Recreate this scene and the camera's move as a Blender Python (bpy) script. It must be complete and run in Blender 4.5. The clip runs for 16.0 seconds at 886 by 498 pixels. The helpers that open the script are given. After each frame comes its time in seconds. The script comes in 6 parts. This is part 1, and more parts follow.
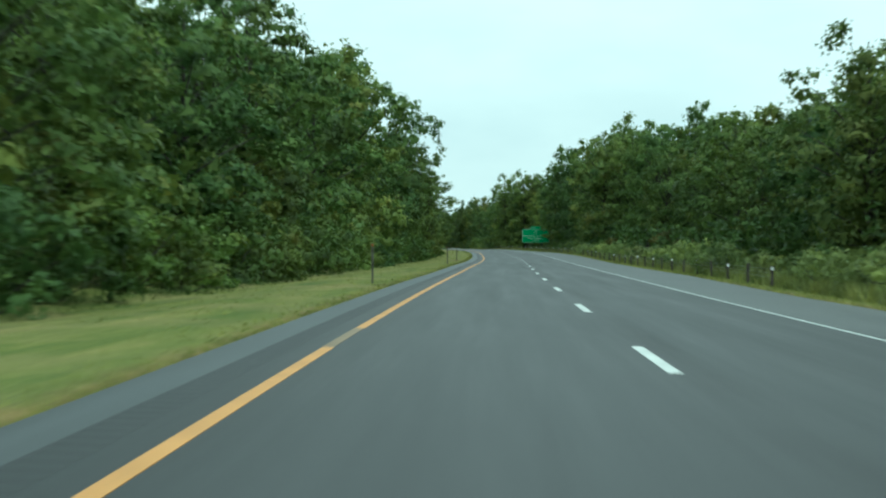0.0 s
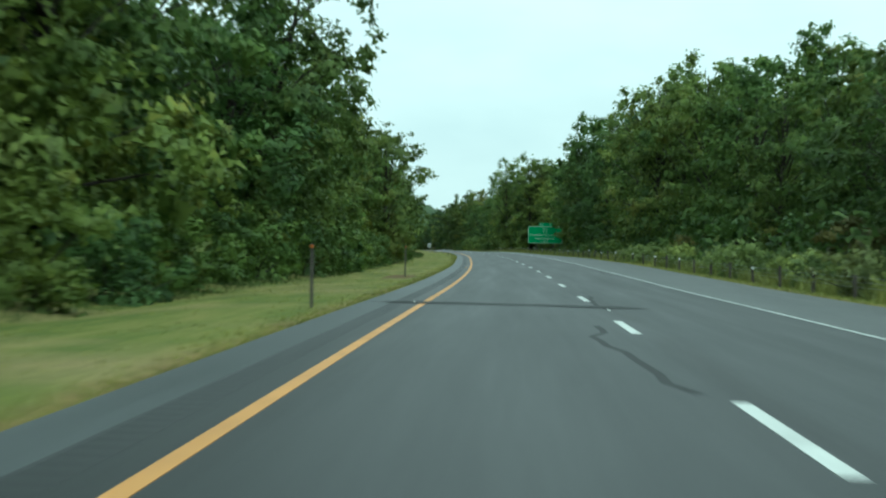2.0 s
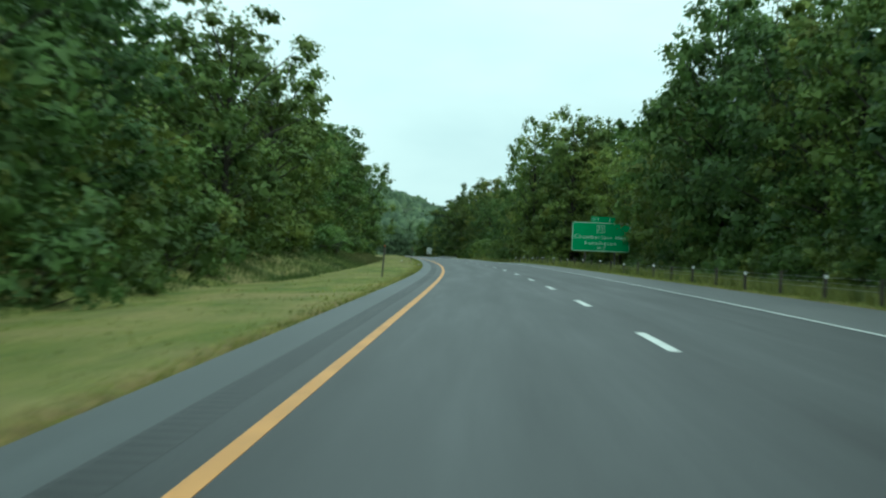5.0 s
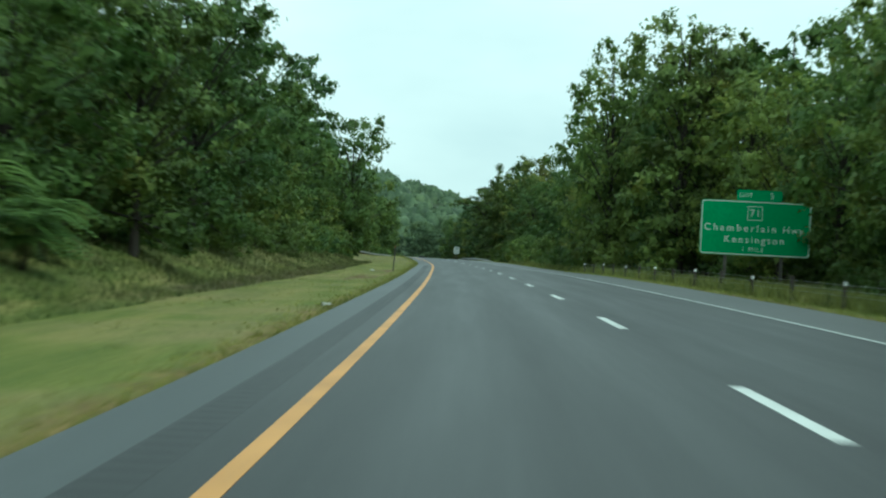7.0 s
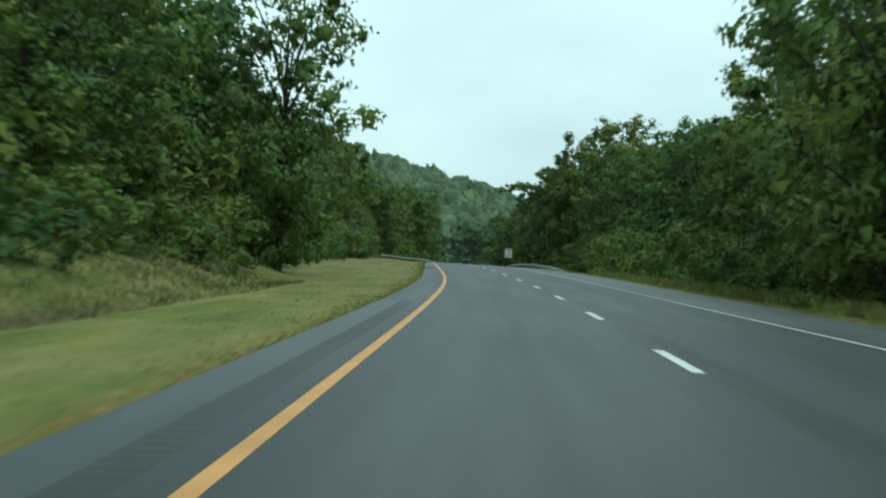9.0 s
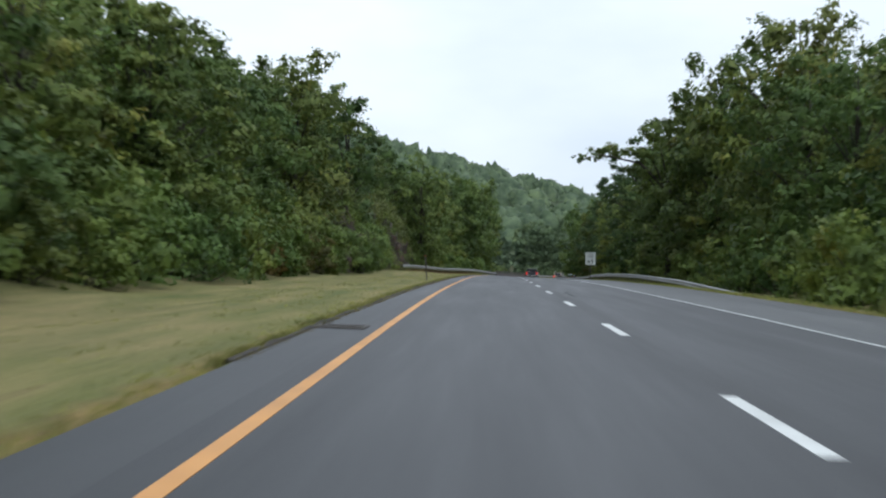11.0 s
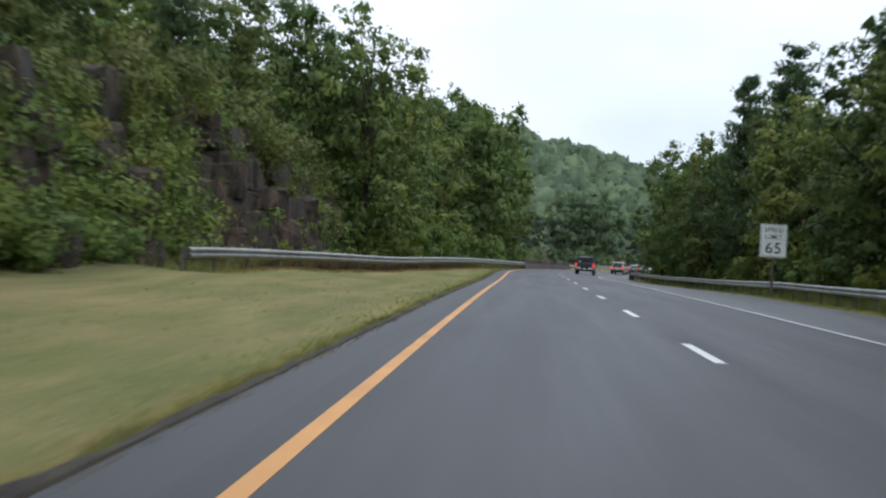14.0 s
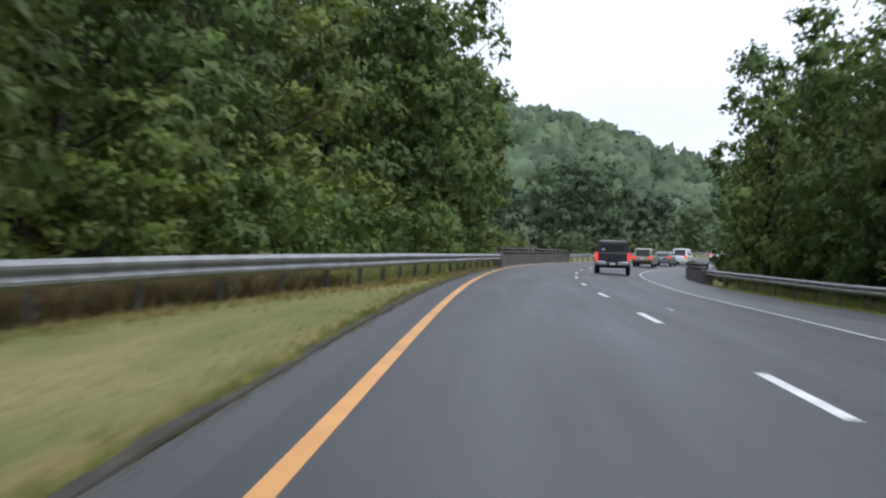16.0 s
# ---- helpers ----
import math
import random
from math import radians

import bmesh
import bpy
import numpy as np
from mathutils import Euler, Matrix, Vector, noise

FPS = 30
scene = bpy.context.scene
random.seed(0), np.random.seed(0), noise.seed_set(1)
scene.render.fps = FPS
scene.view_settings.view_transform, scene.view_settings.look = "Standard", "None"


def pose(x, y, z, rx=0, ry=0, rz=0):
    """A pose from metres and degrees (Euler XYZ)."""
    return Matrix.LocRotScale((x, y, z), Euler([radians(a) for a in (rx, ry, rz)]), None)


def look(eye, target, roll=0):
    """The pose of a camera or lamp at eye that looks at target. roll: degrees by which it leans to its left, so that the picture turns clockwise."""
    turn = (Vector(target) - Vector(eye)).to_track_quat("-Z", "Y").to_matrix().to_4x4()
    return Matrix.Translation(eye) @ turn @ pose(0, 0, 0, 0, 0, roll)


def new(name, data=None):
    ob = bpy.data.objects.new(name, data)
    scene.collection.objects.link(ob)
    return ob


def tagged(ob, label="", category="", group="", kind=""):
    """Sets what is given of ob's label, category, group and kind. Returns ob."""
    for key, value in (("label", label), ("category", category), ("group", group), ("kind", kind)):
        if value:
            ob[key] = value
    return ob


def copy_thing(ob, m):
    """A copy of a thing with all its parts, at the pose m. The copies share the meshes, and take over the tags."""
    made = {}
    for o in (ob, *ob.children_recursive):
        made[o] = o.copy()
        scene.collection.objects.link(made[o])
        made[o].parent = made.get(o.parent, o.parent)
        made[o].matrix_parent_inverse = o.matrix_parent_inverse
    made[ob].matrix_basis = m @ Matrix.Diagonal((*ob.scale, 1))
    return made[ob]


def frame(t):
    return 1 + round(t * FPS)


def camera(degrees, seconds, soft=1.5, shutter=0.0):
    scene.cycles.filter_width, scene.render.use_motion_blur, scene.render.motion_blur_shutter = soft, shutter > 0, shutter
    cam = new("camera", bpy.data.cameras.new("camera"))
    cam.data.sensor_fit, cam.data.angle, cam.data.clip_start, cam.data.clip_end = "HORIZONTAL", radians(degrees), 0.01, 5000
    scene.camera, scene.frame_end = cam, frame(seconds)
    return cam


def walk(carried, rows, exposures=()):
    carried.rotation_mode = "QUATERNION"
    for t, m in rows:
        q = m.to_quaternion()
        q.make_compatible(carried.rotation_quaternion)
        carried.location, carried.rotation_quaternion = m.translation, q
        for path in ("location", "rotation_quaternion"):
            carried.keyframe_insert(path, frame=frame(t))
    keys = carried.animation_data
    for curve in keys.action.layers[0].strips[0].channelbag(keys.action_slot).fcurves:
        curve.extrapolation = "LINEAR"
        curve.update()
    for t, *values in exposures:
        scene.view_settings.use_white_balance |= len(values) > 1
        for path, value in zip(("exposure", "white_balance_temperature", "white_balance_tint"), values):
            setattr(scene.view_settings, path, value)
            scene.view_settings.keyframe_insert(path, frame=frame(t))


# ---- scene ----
cam = camera(35.91, 16.0, soft=2.2, shutter=0.35)
PATH = [
    (0.0, pose(1.792, -8.017, 1.115, 90.152, -0.061, 1.814)),
    (0.5, pose(1.939, 8.671, 1.175, 90.143, -0.196, 1.797)),
    (1.0, pose(2.085, 25.282, 1.244, 90.140, -0.098, 1.840)),
    (1.5, pose(2.241, 41.947, 1.293, 90.148, -0.783, 1.778)),
    (2.0, pose(2.395, 58.685, 1.343, 90.205, -0.696, 1.779)),
    (2.5, pose(2.627, 75.467, 1.414, 90.249, -0.883, 1.824)),
    (3.0, pose(2.769, 92.385, 1.471, 90.319, -1.270, 1.816)),
    (3.5, pose(2.826, 109.270, 1.536, 90.423, -1.650, 1.668)),
    (4.0, pose(2.892, 126.144, 1.637, 90.482, -2.434, 1.800)),
    (4.5, pose(2.844, 143.069, 1.731, 90.472, -2.501, 2.119)),
    (5.0, pose(2.688, 159.992, 1.859, 90.455, -2.479, 2.456)),
    (5.5, pose(2.451, 176.918, 2.043, 90.434, -2.423, 2.805)),
    (6.0, pose(2.136, 193.850, 2.197, 90.411, -2.387, 3.161)),
    (6.5, pose(1.697, 210.796, 2.325, 90.390, -2.424, 3.521)),
    (7.0, pose(0.965, 227.851, 2.445, 90.362, -2.989, 3.960)),
    (7.5, pose(0.169, 244.800, 2.586, 90.358, -2.850, 4.463)),
    (8.0, pose(-0.738, 261.684, 2.701, 90.357, -2.757, 4.972)),
    (8.5, pose(-1.792, 278.592, 2.777, 90.314, -3.336, 5.464)),
    (9.0, pose(-2.908, 295.360, 2.861, 90.365, -3.052, 6.171)),
    (9.5, pose(-4.068, 312.106, 2.932, 90.428, -2.660, 6.912)),
    (10.0, pose(-5.309, 328.849, 2.985, 90.495, -2.228, 7.659)),
    (10.5, pose(-6.747, 345.592, 3.056, 90.554, -1.822, 8.383)),
    (11.0, pose(-8.507, 362.330, 3.170, 90.596, -1.508, 9.056)),
    (11.5, pose(-10.601, 379.138, 3.311, 90.491, -1.864, 9.292)),
    (12.0, pose(-12.774, 395.968, 3.404, 90.329, -2.274, 9.414)),
    (12.5, pose(-14.806, 412.885, 3.451, 90.220, -2.206, 9.736)),
    (13.0, pose(-16.892, 429.746, 3.462, 90.110, -2.093, 9.891)),
    (13.5, pose(-18.968, 446.556, 3.446, 89.976, -2.340, 10.127)),
    (14.0, pose(-21.006, 463.330, 3.392, 89.731, -2.716, 10.084)),
    (14.5, pose(-23.109, 480.046, 3.305, 89.536, -2.449, 9.888)),
    (15.0, pose(-25.028, 496.692, 3.198, 89.488, -1.664, 9.813)),
    (15.5, pose(-26.961, 513.321, 3.065, 89.346, -2.119, 9.500)),
    (16.0, pose(-28.794, 529.915, 2.936, 89.222, -1.626, 9.030)),
]
walk(cam, PATH, [(0.0, -0.02, 5600, -23), (2.2, -0.01, 5600, -23), (3.0, 0.08, 5600, -23), (3.7, 0.0, 5600, -23), (4.2, -0.03, 5600, -23), (7.0, -0.07, 5600, -23), (8.0, -0.15, 5600, -22), (8.7, -0.16, 5600, -21), (10.8, -0.05, 5900, 10), (13.0, -0.03, 5900, 11), (14.2, 0.09, 5900, 13), (16.0, 0.24, 5920, 14)])

# ---- light: overcast sky and a wide pale sun ----
world = bpy.data.worlds.new("overcast_sky")
scene.world = world
world.use_nodes = True
wt = world.node_tree
wt.nodes.clear()
w_out = wt.nodes.new("ShaderNodeOutputWorld")
w_bg = wt.nodes.new("ShaderNodeBackground")
w_sky = wt.nodes.new("ShaderNodeTexSky")
w_sky.sky_type, w_sky.sun_disc = "NISHITA", False
w_sky.sun_elevation, w_sky.sun_rotation = radians(48), radians(25)
w_scale = wt.nodes.new("ShaderNodeVectorMath")
w_scale.operation = "SCALE"
w_scale.inputs["Scale"].default_value = 0.1
w_co = wt.nodes.new("ShaderNodeTexCoord")
w_map = wt.nodes.new("ShaderNodeMapping")
w_map.inputs["Scale"].default_value = (1.0, 1.0, 2.6)
w_noise = wt.nodes.new("ShaderNodeTexNoise")
w_noise.inputs["Scale"].default_value = 2.2
w_noise.inputs["Detail"].default_value = 5
w_noise.inputs["Roughness"].default_value = 0.5
w_ramp = wt.nodes.new("ShaderNodeValToRGB")
w_ramp.color_ramp.elements[0].position, w_ramp.color_ramp.elements[0].color = 0.36, (0.66, 0.715, 0.76, 1)
w_ramp.color_ramp.elements[1].position, w_ramp.color_ramp.elements[1].color = 0.62, (0.92, 0.95, 0.96, 1)
w_mix = wt.nodes.new("ShaderNodeMix")
w_mix.data_type = "RGBA"
w_mix.inputs["Factor"].default_value = 0.93
wt.links.new(w_co.outputs["Generated"], w_map.inputs["Vector"])
wt.links.new(w_map.outputs["Vector"], w_noise.inputs["Vector"])
wt.links.new(w_noise.outputs["Fac"], w_ramp.inputs["Fac"])
wt.links.new(w_sky.outputs["Color"], w_scale.inputs[0])
wt.links.new(w_scale.outputs["Vector"], w_mix.inputs["A"])
wt.links.new(w_ramp.outputs["Color"], w_mix.inputs["B"])
wt.links.new(w_mix.outputs["Result"], w_bg.inputs["Color"])
w_bg.inputs["Strength"].default_value = 1.21
wt.links.new(w_bg.outputs["Background"], w_out.inputs["Surface"])

sun = new("sun", bpy.data.lights.new("sun", "SUN"))
sun.data.energy, sun.data.angle, sun.data.color = 1.75, radians(36), (1.0, 0.97, 0.92)
sun.matrix_world = look((60, -80, 130), (0, 0, 0))

# ---- the course of the road: bend, rise and cross slope every 25 m from -20 m ----
LANE = 3.577
DASH0, CYCLE = -3.69, 12.19
BEND = [-0.659, -0.670, -0.056, -0.191, 0.035, 0.427, 0.511, 0.290, 0.217, 0.527, 0.874, 0.411, 0.274, 0.093, 0.702, 1.389, 0.003, -0.323, -0.027, -0.104, 0.001, -0.219, 0.233, -0.40, -1.28, -2.15, -2.8, -3.0, -3.2]
RISE = [-0.04, 0.04, 0.15, 0.19, 0.31, 0.36, 0.51, 0.61, 0.91, 1.12, 1.29, 1.5, 1.6, 1.73, 1.82, 1.94, 2.18, 2.3, 2.32, 2.29, 2.17, 2.01, 1.79, 1.72, 1.37, 1.06, 0.74, 0.45, 0.2]
TILT = [-2.22, -2.02, -2.01, -1.22, -1.48, -0.89, 0.28, 2.18, 1.94, 1.35, 1.24, 1.51, 2.01, 1.78, 0.59, 0.04, -0.52, -0.62, -0.50, -0.70, -0.72, -1.24, -1.89, -4.66, -5.62, -5.2, -5.8, -6.0, -6.0]
STEP = np.arange(-120.0, 900.5, 1.0)
KN = np.arange(-20.0, -20.0 + 25.0 * len(BEND), 25.0)
bend = np.interp(STEP, np.append(KN, [720, 780, 900]), np.append(np.array(BEND), [-3.2, -4.0, -4.0])) * 1e-3
turn = np.concatenate([[0], np.cumsum((bend[1:] + bend[:-1]) / 2)])
turn -= np.interp(0, STEP, turn)
mid = (turn[1:] + turn[:-1]) / 2
line_x = np.concatenate([[0], np.cumsum(-np.sin(mid))])
line_y = np.concatenate([[0], np.cumsum(np.cos(mid))])
line_x -= np.interp(0, STEP, line_x)
line_y -= np.interp(0, STEP, line_y)
rise = np.interp(STEP, KN, RISE)
rise = np.convolve(np.pad(rise, 12, mode="edge"), np.ones(25) / 25, "valid")
tilt = np.interp(STEP, KN, TILT) / 100


def level(s, lat):
    """Height of the road's plane, carried on a little past its edges."""
    return np.interp(s, STEP, rise) + np.interp(s, STEP, tilt) * np.clip(lat, -4.0, 13.5)


def spot(s, lat, up=0.0):
    """World place at s metres along the yellow line, lat metres to its right, up above the road's plane."""
    t = np.interp(s, STEP, turn)
    return Vector((float(np.interp(s, STEP, line_x) + lat * np.cos(t)), float(np.interp(s, STEP, line_y) + lat * np.sin(t)), float(level(s, lat) + up)))


def spots(s, lat, up):
    t = np.interp(s, STEP, turn)
    return np.stack([np.interp(s, STEP, line_x) + lat * np.cos(t), np.interp(s, STEP, line_y) + lat * np.sin(t), level(s, lat) + up], -1)


def heading(s):
    return math.degrees(float(np.interp(s, STEP, turn)))


def edge_left(s):
    return np.interp(s, [-120, 20, 120, 240, 300, 340, 376, 425, 490, 545, 590, 900], [-1.18, -1.15, -1.3, -1.18, -1.18, -1.1, -0.98, -0.85, -0.79, -0.69, -0.42, -0.4])


def edge_right(s):
    return np.interp(s, [-120, 30, 60, 145, 200, 250, 330, 395, 470, 540, 575, 600, 900], [10.1, 10.1, 10.7, 10.9, 10.2, 9.5, 10.0, 10.9, 11.3, 11.9, 11.9, 10.2, 10.2])


def bank_left(s, d):
    """Height of the left verge and woodland floor, d metres out from the pavement's edge."""
    verge = np.interp(d, [0, 0.4, 3.2, 5.0, 6.5], [-0.05, -0.02, -0.10, -0.25, -0.15])
    slope = np.interp(s, [-120, 60, 180, 225, 330, 370, 430, 480, 495, 550, 565, 600, 640, 900], [0.10, 0.10, 0.16, 0.30, 0.30, 0.30, 0.25, 0.25, 0.10, 0.10, 0.15, 0.10, 0.06, 0.04])
    start = np.interp(s, [-120, 200, 230, 330, 365, 420, 460, 900], [6.0, 6.0, 4.2, 4.2, 6.5, 9.0, 9.0, 8.0])
    verge = verge + np.interp(s, [470, 500, 530, 548], [0, 0.36, 0.26, 0]) * np.interp(d, [2.0, 5.0], [0, 1])
    far = np.clip(d - start, 0, 60)
    cliff = np.interp(s, [467, 476, 548, 562], [0, 5.2, 5.6, 0]) * np.interp(d, [12.0, 13.2], [0, 1])
    return verge + far * slope + cliff


def bank_right(s, d):
    verge = np.interp(d, [0, 0.4, 1.5, 4.0, 7.0], [-0.05, -0.02, -0.08, -0.35, -0.2])
    slope = np.interp(s, [-120, 0, 160, 300, 400, 900], [0.10, 0.12, 0.12, 0.06, 0.05, 0.05])
    return verge + np.clip(d - 7, 0, 60) * slope + np.clip(d - 20, 0, 60) * 0.22


def floor_up(s, lat):
    """Height of the ground above the road's plane."""
    s, lat = np.asarray(s, float), np.asarray(lat, float)
    left, right = edge_left(s) - lat, lat - edge_right(s)
    bump = 0.10 * np.sin(s * 0.31 + lat * 0.9) * np.sin(s * 0.17 - lat * 0.43)
    up = np.where(left > 0, bank_left(s, np.maximum(left, 0)), np.where(right > 0, bank_right(s, np.maximum(right, 0)), -0.06))
    away = np.maximum(np.maximum(left, right), 0)
    return up + bump * np.clip((away - 2.0) / 6, 0, 1)


# ---- material helpers ----
def material(name, rough=0.8, metal=0.0, colour=None):
    m = bpy.data.materials.new(name)
    m.use_nodes = True
    b = m.node_tree.nodes["Principled BSDF"]
    b.inputs["Roughness"].default_value, b.inputs["Metallic"].default_value = rough, metal
    if colour:
        b.inputs["Base Color"].default_value = (*colour, 1)
    return m, m.node_tree, b


def node(nt, kind, ins=None, operation="", data_type="", blend_type=""):
    n = nt.nodes.new(kind)
    if operation:
        n.operation = operation
    if data_type:
        n.data_type = data_type
    if blend_type:
        n.blend_type = blend_type
    for k, v in (ins or {}).items():
        if isinstance(v, bpy.types.NodeSocket):
            nt.links.new(v, n.inputs[k])
        else:
            n.inputs[k].default_value = v
    return n


def ramp(nt, fac, stops):
    n = nt.nodes.new("ShaderNodeValToRGB")
    e = n.color_ramp.elements
    while len(e) < len(stops):
        e.new(0.5)
    for el, (p, c) in zip(e, stops):
        el.position, el.color = p, (*c, 1)
    nt.links.new(fac, n.inputs["Fac"])
    return n.outputs["Color"]


def blend(nt, fac, a, b, kind="MIX"):
    n = node(nt, "ShaderNodeMix", data_type="RGBA", blend_type=kind)
    for key, v in (("Factor", fac), ("A", a), ("B", b)):
        if isinstance(v, bpy.types.NodeSocket):
            nt.links.new(v, n.inputs[key])
        elif key == "Factor":
            n.inputs[key].default_value = v
        else:
            n.inputs[key].default_value = (*v, 1)
    return n.outputs["Result"]


def noise_tex(nt, scale, detail=4, rough=0.55, vec=None):
    if vec is None:
        vec = node(nt, "ShaderNodeNewGeometry").outputs["Position"]
    return node(nt, "ShaderNodeTexNoise", {"Scale": scale, "Detail": detail, "Roughness": rough, "Vector": vec}).outputs["Fac"]


def relief(nt, b, height, strength, distance):
    n = node(nt, "ShaderNodeBump", {"Height": height, "Strength": strength, "Distance": distance})
    nt.links.new(n.outputs["Normal"], b.inputs["Normal"])


def worn(name, colour, other, scale, rough=0.7, metal=0.0, bump=0.2):
    """A plain surface with coarse stains and fine grain."""
    m, nt, b = material(name, rough, metal)
    big = ramp(nt, noise_tex(nt, scale), [(0.3, colour), (0.7, other)])
    fine = ramp(nt, noise_tex(nt, scale * 14, 2), [(0.3, (0.8, 0.8, 0.8)), (0.7, (1.1, 1.1, 1.1))])
    nt.links.new(blend(nt, 1.0, big, fine, "MULTIPLY"), b.inputs["Base Color"])
    relief(nt, b, noise_tex(nt, scale * 14, 3), bump, 0.01)
    return m


def asphalt_material(name, dark, light, tracks):
    """Asphalt in road coordinates: u is metres across, v metres along."""
    m, nt, b = material(name, 0.62)
    uv = node(nt, "ShaderNodeTexCoord").outputs["UV"]
    long = node(nt, "ShaderNodeMapping", {"Vector": uv, "Scale": (1.0, 0.045, 1.0)}).outputs["Vector"]
    streak = noise_tex(nt, 1.3, 4, 0.6, long)
    patch = noise_tex(nt, 0.16, 3, 0.5, uv)
    grain = noise_tex(nt, 45.0, 2, 0.7, uv)
    col = ramp(nt, streak, [(0.34, dark), (0.66, light)])
    col = blend(nt, 1.0, col, ramp(nt, patch, [(0.3, (0.86, 0.87, 0.88)), (0.7, (1.12, 1.11, 1.10))]), "MULTIPLY")
    col = blend(nt, 1.0, col, ramp(nt, grain, [(0.25, (0.7, 0.7, 0.7)), (0.75, (1.3, 1.3, 1.3))]), "MULTIPLY")
    if tracks:
        across = node(nt, "ShaderNodeSeparateXYZ", {"Vector": uv}).outputs["X"]
        lane = node(nt, "ShaderNodeMath", {0: across, 1: LANE / 2}, operation="DIVIDE").outputs[0]
        wave = node(nt, "ShaderNodeMath", {0: lane, 1: 2 * math.pi}, operation="MULTIPLY").outputs[0]
        cosw = node(nt, "ShaderNodeMath", {0: wave}, operation="COSINE").outputs[0]
        unit = node(nt, "ShaderNodeMath", {0: cosw, 1: 0.5, 2: 0.5}, operation="MULTIPLY_ADD").outputs[0]
        col = blend(nt, 1.0, col, ramp(nt, unit, [(0.0, (1.10, 1.10, 1.10)), (1.0, (0.84, 0.845, 0.85))]), "MULTIPLY")
        # dark sealant smeared along the joint between the lanes, wandering and broken
        drift = node(nt, "ShaderNodeMath", {0: noise_tex(nt, 0.9, 3, 0.6, long), 1: 0.9, 2: 3.36}, operation="MULTIPLY_ADD").outputs[0]
        gap = node(nt, "ShaderNodeMath", {0: across, 1: drift}, operation="SUBTRACT").outputs[0]
        gap = node(nt, "ShaderNodeMath", {0: gap}, operation="ABSOLUTE").outputs[0]
        near = node(nt, "ShaderNodeMapRange", {"Value": gap, "From Min": 0.30, "From Max": 0.05}).outputs[0]
        broken = node(nt, "ShaderNodeMapRange", {"Value": noise_tex(nt, 0.11, 3, 0.6, uv), "From Min": 0.38, "From Max": 0.55, "To Max": 0.92}).outputs[0]
        smear = node(nt, "ShaderNodeMath", {0: near, 1: broken}, operation="MULTIPLY").outputs[0]
        col = blend(nt, smear, col, (0.0075, 0.0082, 0.0088))
    nt.links.new(col, b.inputs["Base Color"])
    rg = ramp(nt, streak, [(0.3, (0.48, 0.48, 0.48)), (0.7, (0.60, 0.60, 0.60))])
    nt.links.new(rg, b.inputs["Roughness"])
    relief(nt, b, grain, 0.35, 0.004)
    return m


def paint_material(name, colour, under):
    """Road paint, worn through to the asphalt in flecks."""
    m, nt, b = material(name, 0.6)
    pos = node(nt, "ShaderNodeNewGeometry").outputs["Position"]
    wear = noise_tex(nt, 9.0, 5, 0.75, pos)
    dirt = noise_tex(nt, 1.1, 3, 0.5, pos)
    col = blend(nt, ramp(nt, wear, [(0.62, (0, 0, 0)), (0.72, (1, 1, 1))]), colour, under)
    col = blend(nt, 1.0, col, ramp(nt, dirt, [(0.3, (0.82, 0.82, 0.82)), (0.7, (1.08, 1.08, 1.08))]), "MULTIPLY")
    nt.links.new(col, b.inputs["Base Color"])
    relief(nt, b, wear, 0.2, 0.003)
    return m


